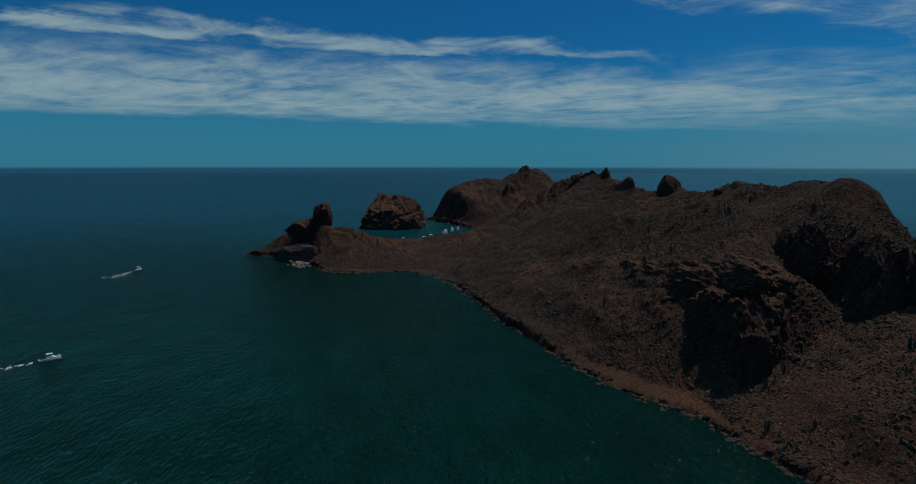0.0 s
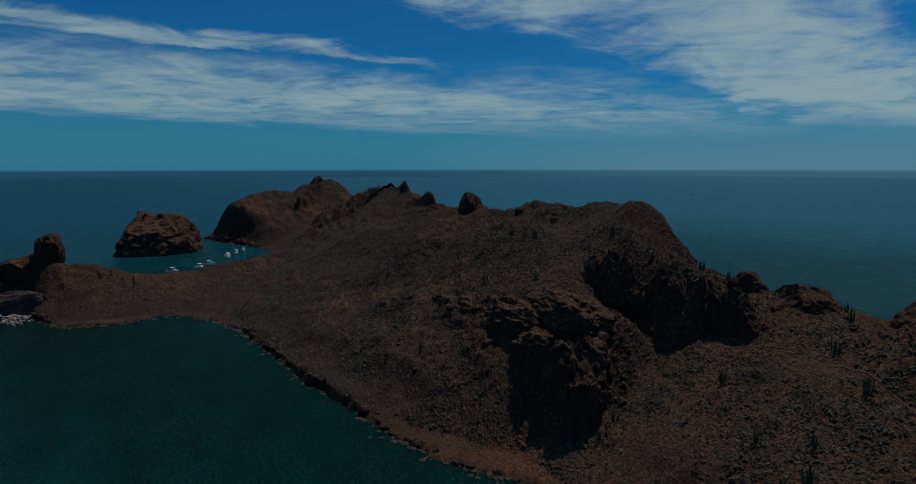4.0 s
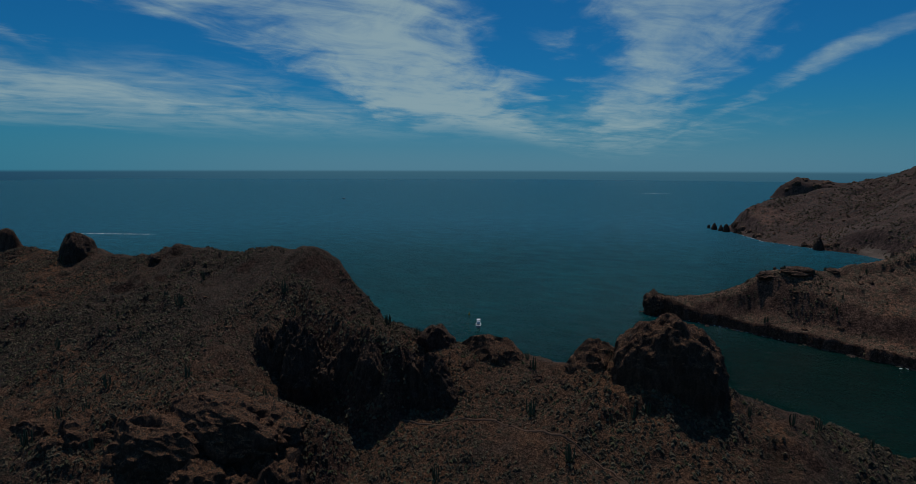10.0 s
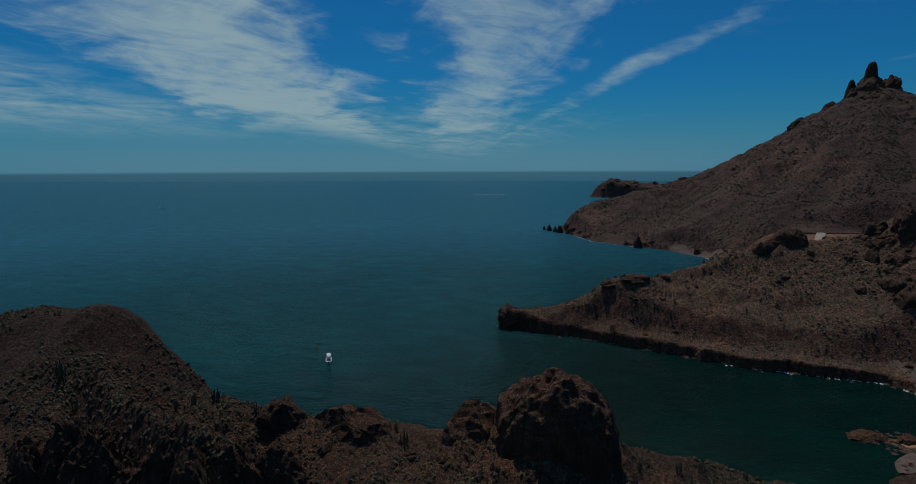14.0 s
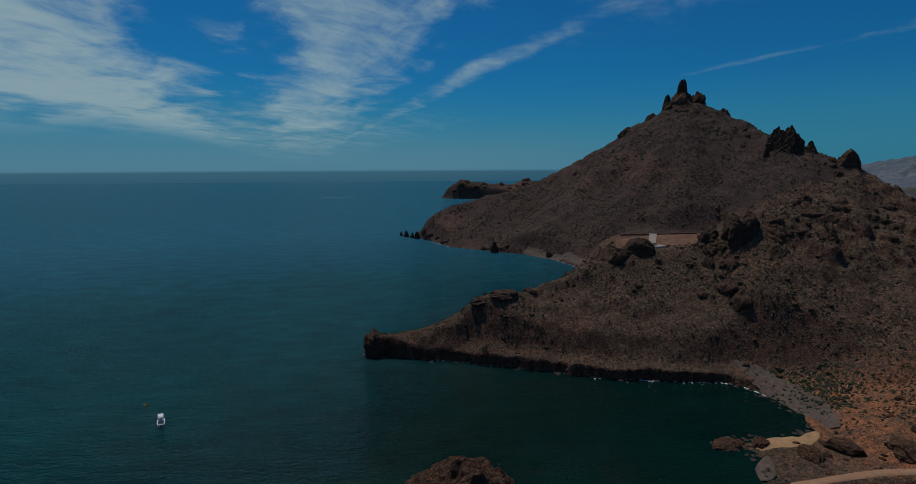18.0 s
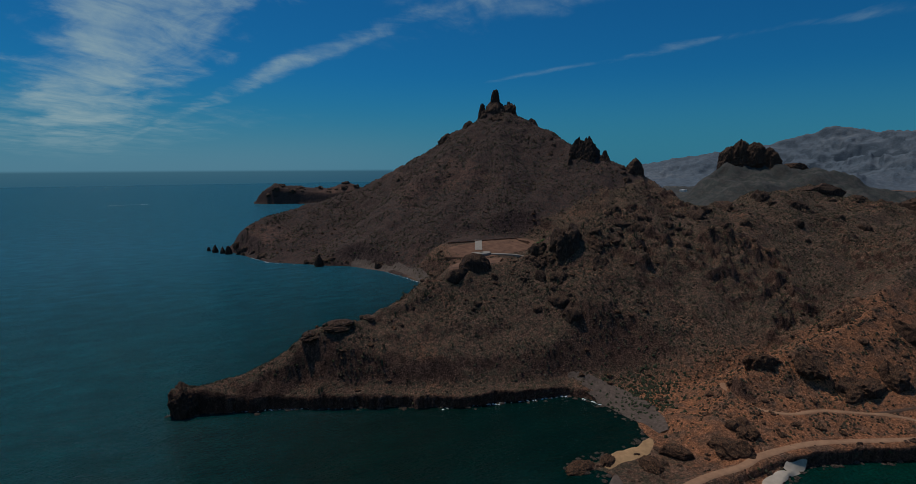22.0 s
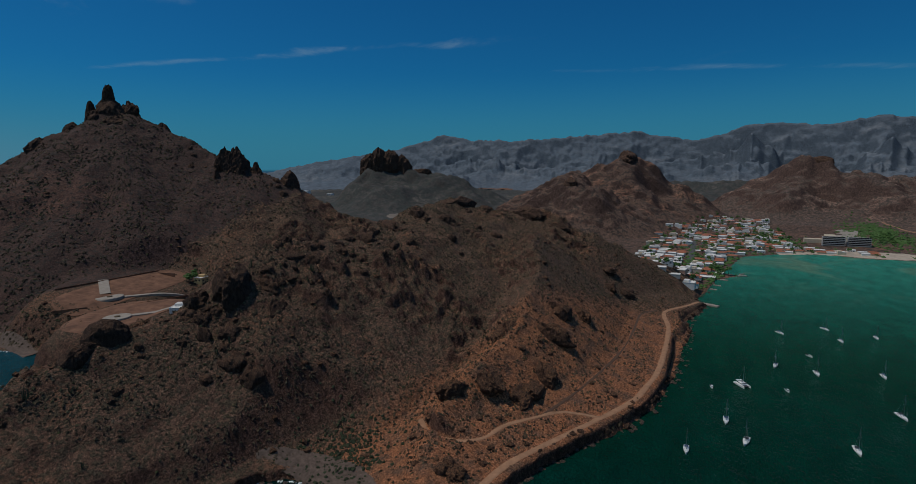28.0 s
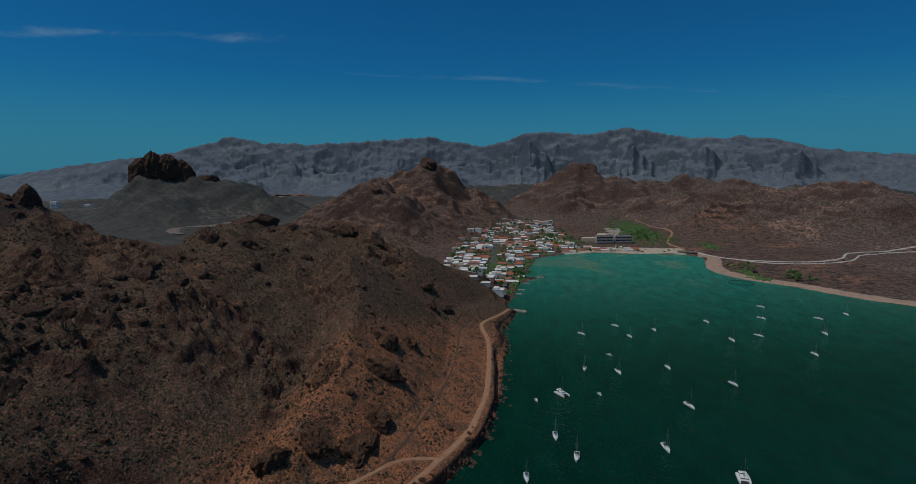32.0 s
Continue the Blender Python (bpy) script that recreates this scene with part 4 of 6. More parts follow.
for i, (s, z, sx, sy, sz) in enumerate([(-60, 150, 40, 34, 50), (-30, 160, 34, 34, 56), (10, 158, 40, 32, 50), (50, 142, 40, 28, 42), (122, 116, 44, 24, 26), (166, 102, 30, 20, 20)]):
    rock("butte_cap", 1672 + 0.565 * s, 1195 - 0.825 * s, z, sx, sy, sz, M_DARK_ROCK, "dark cliffed cap rock on an isolated butte", 180 + i, 3.6, 0.22, 5, -56 + 9 * (i % 3 - 1), "cap rocks inland", 0.9)


# crags that share a few shapes
SHAPES = []
for seed in range(8):
    p, f = crag_shape(300 + seed, 6, 3, 2.8 + 0.2 * seed)
    SHAPES.append((mesh_from("crag", p, f, M_ROCK, False), mesh_from("crag_dark", p, f, M_DARK_ROCK, False)))
pick = random.Random(21)


def crags(name, spots, lo, hi, flat, dark, label, group):
    q = np.array(spots, float)
    for (x, y), z in zip(spots, ground_height(q[:, 0], q[:, 1]).tolist()):
        s = lo + (hi - lo) * pick.random() ** 2
        ob = new(name, SHAPES[pick.randrange(8)][dark])
        ob.matrix_world = pose(x, y, z - s * flat * 0.35, 0, 0, pick.uniform(0, 360)) @ Matrix.Diagonal((s, s * pick.uniform(0.6, 1.0), s * flat * pick.uniform(0.8, 1.2), 1))
        tagged(ob, label, "rock", group)


def along_shore(first, last, gap, inset):
    out = []
    for a, b in zip(COAST[first:last], COAST[first + 1:last + 1]):
        long = np.hypot(*(b - a))
        for i in range(max(1, int(long / gap))):
            q = a + (b - a) * pick.random()
            out.append((q[0] - (b - a)[1] / long * inset, q[1] + (b - a)[0] / long * inset))
    return out


def spread(x0, x1, y0, y1, count):
    return [(pick.uniform(x0, x1), pick.uniform(y0, y1)) for _ in range(count)]


crags("shore_crag", along_shore(2, 16, 3.6, 1.6), 1.6, 3.4, 0.8, 1, "dark undercut rock at the headland's water line", "crags along the headland shore")
crags("shore_crag", along_shore(21, 32, 8.0, 2.5), 2.2, 4.2, 0.8, 1, "dark rock ledge at the edge of the bay", "crags along the bay shore")
crags("crag", spread(205, 430, 318, 378, 58) + spread(430, 650, 300, 380, 30), 4.0, 14.0, 0.95, 1, "dark rock crag among scrub on the spur", "crags on the spur")
crags("crag", spread(110, 215, 345, 384, 14), 2.0, 6.0, 0.8, 1, "dark rock crag on the low end of the spur", "crags on the spur")
crags("crag", spread(265, 470, 188, 250, 22), 2.0, 6.0, 0.55, 0, "red-brown rock crag above the bay road", "crags above the road")
crags("shore_crag", spread(140, 205, 200, 224, 26), 1.2, 3.6, 0.7, 1, "dark jumbled rock on the cove's spit", "rocks on the spit")
crags("crag", spread(205, 262, 192, 222, 22), 1.5, 4.0, 0.6, 0, "red-brown rock crag above the bay road", "crags above the road")
crags("crag", spread(-330, -130, 110, 145, 18) + spread(-60, 0, 112, 126, 14), 1.5, 4.5, 0.7, 1, "dark rough crag along the headland ridge", "crags on the headland")
crags("crag", spread(-160, -70, 30, 44, 12), 2.0, 6.0, 0.7, 0, "red-brown crag on the headland shoulder", "crags on the headland")
crags("crag", [(560 + 26 * i + pick.uniform(-12, 12), 800 - 62 * i + pick.uniform(-20, 20)) for i in range(5) for _ in range(4)], 5, 13, 0.9, 1, "dark broken crag on the mountain shoulder", "crags on the mountain")
crags("crag", spread(500, 570, 895, 950, 14), 6, 14, 1.1, 1, "dark broken crag below the summit", "crags on the mountain")
crags("shore_crag", along_shore(64, 70, 22.0, 8.0), 6, 14, 1.0, 1, "dark sea cliff rib at the mountain's foot", "crags on the mountain")


crags("crag", spread(-700, -628, -5, 172, 34), 1.2, 3.2, 0.5, 1, "dark rough crag on the island hill", "crags on the island")
crags("shore_crag", [(-688 + 120 * t + pick.uniform(-4, 4), -4 + 44 * t + pick.uniform(-4, 4)) for t in [i / 17 for i in range(18)]], 4.0, 8.0, 0.9, 1, "dark cliff rib at the foot of the island", "crags on the island")


crags("crag", [(262 + 340 * t + pick.uniform(-25, 25), 2196 - 60 * t + pick.uniform(-30, 10)) for t in [i / 23 for i in range(24)]], 10, 26, 0.7, 1, "dark crag on the far coastal hills", "crags on the far coast")


def scatter(rng, x0, x1, y0, y1, count):
    x, y = rng.uniform(x0, x1, count), rng.uniform(y0, y1, count)
    z = ground_height(x, y)
    return x, y, z


def clumps(name, x, y, z, size, tall, mat, label, rng, detail=0, sink=0.3):
    """Many small lumps in one mesh."""
    if detail == 0:
        v = np.array([(1, 0, 0), (-0.5, 0.87, 0), (-0.5, -0.87, 0), (0.25, 0.43, 0.8), (-0.5, 0, 0.75), (0.25, -0.43, 0.85), (0, 0, 1.15)])
        f = np.array([(0, 1, 3), (1, 4, 3), (1, 2, 4), (2, 5, 4), (2, 0, 5), (0, 3, 5), (3, 4, 6), (4, 5, 6), (5, 3, 6)])
    else:
        v, f = unit_ball(detail)
    m = len(x)
    ang = rng.uniform(0, 6.28, m)
    wob = 1 + 0.38 * rng.uniform(-1, 1, (m, len(v), 3))
    p = v[None] * wob
    c, s = np.cos(ang)[:, None], np.sin(ang)[:, None]
    px, py = p[..., 0] * c - p[..., 1] * s, p[..., 0] * s + p[..., 1] * c
    out = np.stack([px * size[:, None] + x[:, None], py * size[:, None] + y[:, None], (p[..., 2] - sink) * (size * tall)[:, None] + z[:, None]], -1)
    faces = (f[None] + (np.arange(m) * len(v))[:, None, None]).reshape(-1, 3)
    return tagged(new(name, mesh_from(name, out.reshape(-1, 3), faces, mat, False)), label, name.replace("_", " "), kind="stuff")


rng = np.random.default_rng(7)
# loose boulders on the slopes
for box_, count, lo, hi, label in [((-340, 140, -20, 160), 700, 0.3, 1.4, "brown boulders strewn over the headland slope"), ((-20, 700, 120, 480), 3200, 0.5, 2.6, "dark boulders strewn over the reddish spur"),
                                   ((60, 700, 560, 1050), 1500, 0.8, 2.8, "grey boulders strewn over the mountain flank")]:
    x, y, z = scatter(rng, *box_, count)
    keep = (z > 2.5) & (np.hypot((x - 211) / 13, (y - 258) / 27) > 1) & (fbm(x, y, 45, 3, 40) + rng.uniform(-0.4, 0.4, count) > 0.1)
    x, y, z = x[keep], y[keep], z[keep]
    size = lo + (hi - lo) * rng.uniform(0, 1, len(x)) ** 3
    clumps("boulders", x, y, z, size, 0.8, M_ROCK, label, rng, 1, 0.1)
# rocks awash along the shore
pts = []
for a, b in zip(np.vstack([COAST[:22]]), COAST[1:23]):
    m = int(np.hypot(*(b - a)) / 0.9)
    s = rng.uniform(0, 1, (m, 1))
    pts.append(a + (b - a) * s)
pts = np.vstack(pts) + rng.normal(0, 1.6, (sum(len(q) for q in pts), 2))
clumps("shore_rocks", pts[:, 0], pts[:, 1], np.zeros(len(pts)), rng.uniform(0.4, 1.5, len(pts)), 0.5, M_GREY_ROCK, "pale tide-washed rocks along the headland's water line", rng, 1, 0.1)
pts = []
for a, b in zip(COAST[74:92], COAST[75:93]):
    m = int(np.hypot(*(b - a)) / 2.2)
    pts.append(a + (b - a) * rng.uniform(0, 1, (m, 1)))
for a, b in zip(COAST[22:33], COAST[23:34]):
    m = int(np.hypot(*(b - a)) / 2.2)
    pts.append(a + (b - a) * rng.uniform(0, 1, (m, 1)))
pts = np.vstack(pts)
pts = pts + rng.normal(0, 2.2, pts.shape)
clumps("shore_rocks", pts[:, 0], pts[:, 1], np.zeros(len(pts)), rng.uniform(0.5, 2.0, len(pts)), 0.5, M_GREY_ROCK, "tide-washed rocks along the cove and bay shores", rng, 1, 0.1)
# rockfall under the sea cliff
m = 160
x, y = -352 + rng.normal(0, 8, m), -138 + rng.normal(0, 4, m)
clumps("rockfall", x, y, rng.uniform(0, 1.5, m), rng.uniform(0.5, 1.7, m), 0.8, plain("pale_stone", (0.27, 0.225, 0.19), 0.9), "pale fallen blocks at the foot of the sea cliff", rng, 1, 0.1)
# dry scrub
for box_, count, lo, hi, label in [((-340, 150, -25, 165), 120000, 0.26, 0.86, "grey-brown dry scrub covering the headland"), ((-16, 700, 120, 480), 82000, 0.36, 1.2, "dry scrub covering the reddish spur and slopes"),
                                   ((-460, -330, -200, 180), 12000, 0.4, 1.1, "dry scrub on the far headland"), ((70, 700, 560, 1050), 24000, 0.8, 2.2, "thin dry scrub on the mountain flank")]:
    x, y, z = scatter(rng, *box_, count)
    keep = (z > 2.2) & (fbm(x, y, 22, 3, 140) + rng.uniform(-0.6, 0.6, count) > -0.15)
    keep &= np.hypot((x - 211) / 13, (y - 258) / 27) > 1
    keep &= (np.hypot((x - 390) / 240, (y - 180) / 110) > 1) | (rng.uniform(0, 1, count) < 0.7)
    for wide, nodes in WAYS + [FOOTPATH]:
        keep &= way_at(x, y, nodes)[0] > wide * 0.6
    for px, py, rx, ry, level, lean in PADS:
        keep &= np.hypot((x - px) / rx, (y - py) / ry) > 1
    x, y, z = x[keep], y[keep], z[keep]
    clumps("scrub", x, y, z, rng.uniform(lo, hi, len(x)), 0.85, M_BUSH, label, rng)
m = 420
x, y = 230 + rng.normal(0, 14, m), 262 + rng.normal(0, 12, m)
z = ground_height(x, y)
clumps("green_bushes", x, y, z, rng.uniform(0.6, 1.7, m), 0.8, M_GREEN, "green bushes behind the cove's shingle beach", rng)

# ---------------------------------------------------------------- roads, beaches, made ground


def along_line(nodes, gap):
    """Points every gap metres along a smooth line through the nodes, with the direction."""
    q = np.array([n[:2] for n in nodes], float)
    q = np.vstack([2 * q[0] - q[1], q, 2 * q[-1] - q[-2]])
    out = []
    for i in range(1, len(q) - 2):
        m = max(2, int(np.hypot(*(q[i + 1] - q[i])) / gap))
        for t in np.arange(m) / m:
            out.append(0.5 * (2 * q[i] + (q[i + 1] - q[i - 1]) * t + (2 * q[i - 1] - 5 * q[i] + 4 * q[i + 1] - q[i + 2]) * t * t
                              + (3 * q[i] - q[i - 1] - 3 * q[i + 1] + q[i + 2]) * t ** 3))
    out.append(q[-2])
    out = np.array(out)
    d = np.gradient(out, axis=0)
    return out, d / np.linalg.norm(d, axis=1, keepdims=True)


def strip(name, nodes, width, mat, label, category, shift=0.0, lift=0.16, gap=2.0, ragged=0.12, lanes=7, seed=0, narrow=False):
    """A band laid on the ground along a line; shift moves it to the line's left."""
    c, d = along_line(nodes, gap)
    n_ = np.stack([-d[:, 1], d[:, 0]], -1)
    s = np.linspace(-0.5, 0.5, lanes)
    wide = width * (1 + ragged * fbm(c[:, 0], c[:, 1], 14, 3, 200 + seed))
    if narrow:
        wide = wide * np.sin(np.pi * np.linspace(0.04, 0.96, len(c))) ** 0.6
    p = c[:, None] + n_[:, None] * (shift + s[None, :, None] * wide[:, None, None])
    z = ground_height(p[..., 0], p[..., 1])
    z = np.maximum(z, 0.1) + lift
    z[:, 0] -= lift * 1.6
    z[:, -1] -= lift * 1.6
    ob = new(name, mesh_from(name, np.concatenate([p, z[..., None]], -1).reshape(-1, 3), sheet_faces(*p.shape[:2]), mat))
    return tagged(ob, label, category, kind="structure")


strip("road_bay", BAY_ROAD[1], 4.4, M_DIRT, "orange dirt road along the bay shore", "road", seed=1, lift=0.3)
strip("road_track", TRACK[1], 3.2, M_DIRT, "narrow dirt track branching off the bay road", "road", seed=2, lift=0.3, ragged=0.3)
strip("road_upper_track", UPPER_TRACK[1], 2.0, M_PATH, "faint dirt track cut across the slope", "road", seed=3, lift=0.25, ragged=0.5)
strip("footpath", FOOTPATH[1][1:], 0.5, M_PATH, "thin pale footpath crossing the headland slope", "path", seed=4, lift=0.2, ragged=0.5, gap=1.2)
strip("footpath_upper", [(12, 82), (5, 85), (10, 78), (16, 72)], 1.1, M_PATH, "bare pale earth where footpaths meet", "path", seed=5, lift=0.2, ragged=0.6, gap=1.2)
strip("beach_cove", [(196, 291), (205, 282), (209, 268), (209, 249), (203, 231)], 20, M_SHINGLE, "grey shingle beach in the cove", "beach", shift=6.0, lift=0.35, seed=6, ragged=0.3, narrow=True)
strip("beach_spit", [(198, 228), (186, 222), (172, 222), (160, 218)], 9, plain("ochre_sand", (0.50, 0.30, 0.15), 0.95, 0.0, 0.4, 0.3), "ochre sand spit beside dark rocks", "beach", lift=0.25, seed=7, ragged=0.4, narrow=True)
strip("beach_gravel", [(146, 196), (154, 205), (160, 212)], 7, M_SHINGLE, "grey gravel flat behind the spit", "beach", lift=0.25, seed=8, ragged=0.5, narrow=True)
strip("beach_bay", [(204, 172), (214, 174), (232, 176), (246, 176.5), (262, 171)], 6.5, M_SAND, "small pale sand beach on the bay side", "beach", shift=2.0, lift=0.18, seed=9, ragged=0.7, narrow=True)
strip("beach_foot", [(243, 600), (247, 640), (242, 690), (228, 715), (203, 766)], 13, M_SHINGLE, "grey boulder beach below the mountain", "beach", shift=-4, lift=0.4, seed=10)
strip("beach_town", [(1060, 8), (1088, -58), (1072, -120), (1076, -205)], 22, M_SAND, "pale sand beach in front of the town", "beach", shift=9, lift=0.5, gap=5)
strip("beach_hotel", [(1085, -62), (1086, -120), (1080, -165), (1070, -214)], 60, M_SAND, "wide pale sand beach beside the hotel", "beach", shift=25, lift=0.5, gap=5, seed=11)
strip("beach_east", [(1044, -226), (1030, -236), (928, -204), (859, -220), (797, -272), (731, -323), (682, -386), (560, -562)], 27, plain("tan_sand", (0.46, 0.32, 0.235), 0.95, 0.0, 0.4, 0.12), "long tan sand beach on the east shore", "beach", shift=11, lift=0.5, gap=5, seed=12)
strip("road_east", [(1084, -232), (1020, -262), (985, -300), (975, -360), (1000, -440), (1066, -500), (1090, -620), (1070, -780)], 5, M_PAVED, "pale paved road winding up the east shore", "road", lift=0.7, gap=4, ragged=0.05)
strip("road_east_lower", [(1080, -238), (1010, -268), (968, -304), (956, -362), (982, -446), (1046, -512), (1068, -630), (1048, -780)], 4, M_PAVED, "second pale lane below the winding road", "road", lift=0.7, gap=4, ragged=0.05)
strip("road_town", [(845, 134), (920, 137), (1000, 139), (1080, 141), (1150, 144)], 11, M_ASPHALT, "straight grey street through the town", "road", lift=0.6, gap=4, ragged=0.02)
strip("road_town_side", [(760, 140), (840, 168), (930, 178), (1040, 184), (1180, 178)], 5, M_DIRT, "dirt lane behind the town houses", "road", lift=0.6, gap=4)
strip("road_creek", [(1100, -222), (1180, -215), (1260, -235), (1380, -275), (1500, -262), (1640, -250)], 6, M_DIRT, "dirt road beside the dry creek", "road", lift=0.8, gap=5)
strip("road_plain_near", [(1221, 868), (1308, 940), (1400, 930), (1500, 890)], 22, plain("dusty_ground", (0.24, 0.20, 0.165), 0.95, 0.0, 0.4, 0.1), "pale bare strip across the dark plain", "clearing", lift=1.2, gap=12, ragged=0.9, seed=31)
strip("road_plain_edge", [(2780, 1420), (2900, 1330), (2960, 1200)], 60, M_TERRACE, "pale dusty settlement ground on the plain", "clearing", lift=1.5, gap=20, ragged=0.9, seed=32)
strip("road_plain_far", [(2500, 1380), (2700, 1330), (2790, 1240)], 40, M_SAND, "pale dusty clearings on the plain", "clearing", lift=1.5, gap=15, ragged=0.8)


def sheet_patch(name, cx, cy, rx, ry, turn, mat, label, parent=None, lift=0.25, square=2.0, rings=9, sides=40, raise_to=None, depth=0.0):
    """A level patch with a rim, laid on the ground."""
    c, s = math.cos(radians(turn)), math.sin(radians(turn))
    verts, faces = [], []
    a = np.linspace(0, 2 * math.pi, sides, endpoint=False)
    rad = 1 / (np.abs(np.cos(a)) ** square + np.abs(np.sin(a)) ** square) ** (1 / square)
    for i in range(rings + 1):
        k_ = (i + 0.02) / rings
        lx, ly = np.cos(a) * rad * rx * k_, np.sin(a) * rad * ry * k_
        x, y = cx + lx * c - ly * s, cy + lx * s + ly * c
        z = ground_height(x, y) + lift if raise_to is None else np.full(sides, raise_to)
        verts.append(np.stack([x, y, z], -1))
    if depth:
        verts.append(verts[-1] - np.array([0, 0, depth]))
        rings += 1
    for i in range(rings):
        for j in range(sides):
            faces.append((i * sides + j, (i + 1) * sides + j, (i + 1) * sides + (j + 1) % sides, i * sides + (j + 1) % sides))
    return part(name, mesh_from(name, np.vstack(verts), faces, mat), None, parent, label)


terrace = thing("building_terrace", "cut earth terraces with two paved turning circles below the mountain", "terrace")
sheet_patch("upper_terrace", 350, 632, 70, 27, 10, M_TERRACE, "bare reddish cut earth", terrace, 0.4, 3)
sheet_patch("lower_terrace", 302, 550, 54, 34, 15, M_TERRACE, "bare reddish cut earth", terrace, 0.4, 3)
circle = sheet_patch("turning_circle", 323, 616, 12, 11, 0, M_CONCRETE, "pale paved turning circle", terrace, raise_to=drop(323, 616) + 1.2, depth=2.5)
sheet_patch("planting_island", 323, 616, 2.5, 2.5, 0, M_BUSH, "round planted island", circle, raise_to=drop(323, 616) + 1.7, depth=0.6, rings=2, sides=14)
circle = sheet_patch("turning_circle", 287, 546, 11, 10, 0, M_CONCRETE, "pale paved turning circle", terrace, raise_to=drop(287, 546) + 1.2, depth=2.5)
sheet_patch("planting_island", 287, 546, 2.3, 2.3, 0, M_BUSH, "round planted island", circle, raise_to=drop(287, 546) + 1.7, depth=0.6, rings=2, sides=14)
for a, b, w in [((333, 610), (425, 574), 6), ((296, 542), (352, 512), 6), ((325, 626), (346, 664), 9), ((272, 484), (330, 470), 5)]:
    c, d = along_line([a, b], 4)
    n_ = np.array([-d[0, 1], d[0, 0]]) * w / 2
    z = [drop(*p_) + 1.1 for p_ in c]
    verts = [(*(p_ + n_), h) for p_, h in zip(c, z)] + [(*(p_ - n_), h) for p_, h in zip(c, z)]
    verts += [(v_[0], v_[1], v_[2] - 2.2) for v_ in verts]
    m = len(c)
    faces = []
    for i in range(m - 1):
        faces += [(i, m + i, m + i + 1, i + 1), (i, i + 1, 2 * m + i + 1, 2 * m + i), (m + i, 3 * m + i, 3 * m + i + 1, m + i + 1)]
    part("paved_lane", mesh_from("paved_lane", verts, faces, M_CONCRETE, False), None, terrace, "pale paved lane")
for a, b, h in [((300, 662), (405, 660), 1.6), ((276, 622), (298, 608), 1.6), ((300, 580), (372, 556), 0.8), ((400, 655), (404, 632), 3.0)]:
    bm = bmesh.new()
    mid, span_ = ((a[0] + b[0]) / 2, (a[1] + b[1]) / 2), math.hypot(b[0] - a[0], b[1] - a[1])
    box(bm, *mid, drop(*mid) + h / 2 - 0.5, span_, 0.6, h + 1, 0.0, math.atan2(b[1] - a[1], b[0] - a[0]))
    part("retaining_wall", bm, M_TERRACE, terrace, "low retaining wall")

# ---------------------------------------------------------------- houses

WALLS = [plain(f"{n_}_plaster", c, 0.85, 0.0, 0.22, 0.6) for n_, c in (("white", (0.78, 0.76, 0.72)), ("cream", (0.66, 0.56, 0.42)), ("pink", (0.60, 0.36, 0.28)), ("grey", (0.48, 0.46, 0.44)), ("ochre", (0.62, 0.42, 0.20)), ("bright", (0.80, 0.79, 0.77)))]
M_TILE = plain("roof_tile", (0.42, 0.15, 0.08), 0.85, 0.0, 0.35, 1.0)
M_FLAT = plain("flat_roof", (0.88, 0.86, 0.82), 0.9, 0.0, 0.25, 0.4)
M_DOOR = plain("brown_door", (0.14, 0.08, 0.05), 0.7)


def house(wide, deep, tall, wall, roof, tiled, label):
    h = thing("house", label, "house", "houses of the town")
    bm = bmesh.new()
    box(bm, 0, 0, tall / 2 - 1.5, wide, deep, tall + 3)
    if tall > 4:
        box(bm, wide * 0.2, 0, tall + 1.4, wide * 0.45, deep * 0.7, 2.8)
    part("wall", bm, wall, h)
    bm = bmesh.new()
    if tiled:
        v = [bm.verts.new(p_) for p_ in ((-wide / 2 - 0.4, -deep / 2 - 0.4, tall), (wide / 2 + 0.4, -deep / 2 - 0.4, tall), (wide / 2 + 0.4, deep / 2 + 0.4, tall), (-wide / 2 - 0.4, deep / 2 + 0.4, tall),
                                         (-wide / 4, 0, tall + 1.9), (wide / 4, 0, tall + 1.9))]
        for f_ in ((0, 1, 5, 4), (1, 2, 5), (2, 3, 4, 5), (3, 0, 4), (3, 2, 1, 0)):
            bm.faces.new([v[i] for i in f_])
        part("roof", bm, M_TILE, h, "red tiled hip roof")
    else:
        for x, y, sx, sy in ((0, deep / 2, wide, 0.3), (0, -deep / 2, wide, 0.3), (wide / 2, 0, 0.3, deep), (-wide / 2, 0, 0.3, deep)):
            box(bm, x, y, tall + 0.3, sx + 0.06, sy + 0.06, 0.62)
        box(bm, 0, 0, tall + 0.04, wide - 0.2, deep - 0.2, 0.1)
        part("roof", bm, roof, h, "flat roof with a parapet")
    for x, y, turn in ((-wide * 0.28, -deep / 2, 0), (wide * 0.28, -deep / 2, 0), (-wide / 2, -deep * 0.2, 90), (-wide / 2, deep * 0.22, 90)):
        bm = bmesh.new()
        box(bm, x, y, tall * 0.55, 1.8, 0.16, 1.5, 0.0, radians(turn))
        part("window", bm, M_WINDOW, h)
    bm = bmesh.new()
    box(bm, 0, -deep / 2, 1.05, 1.1, 0.14, 2.1)
    part("door", bm, M_DOOR, h)
    return h


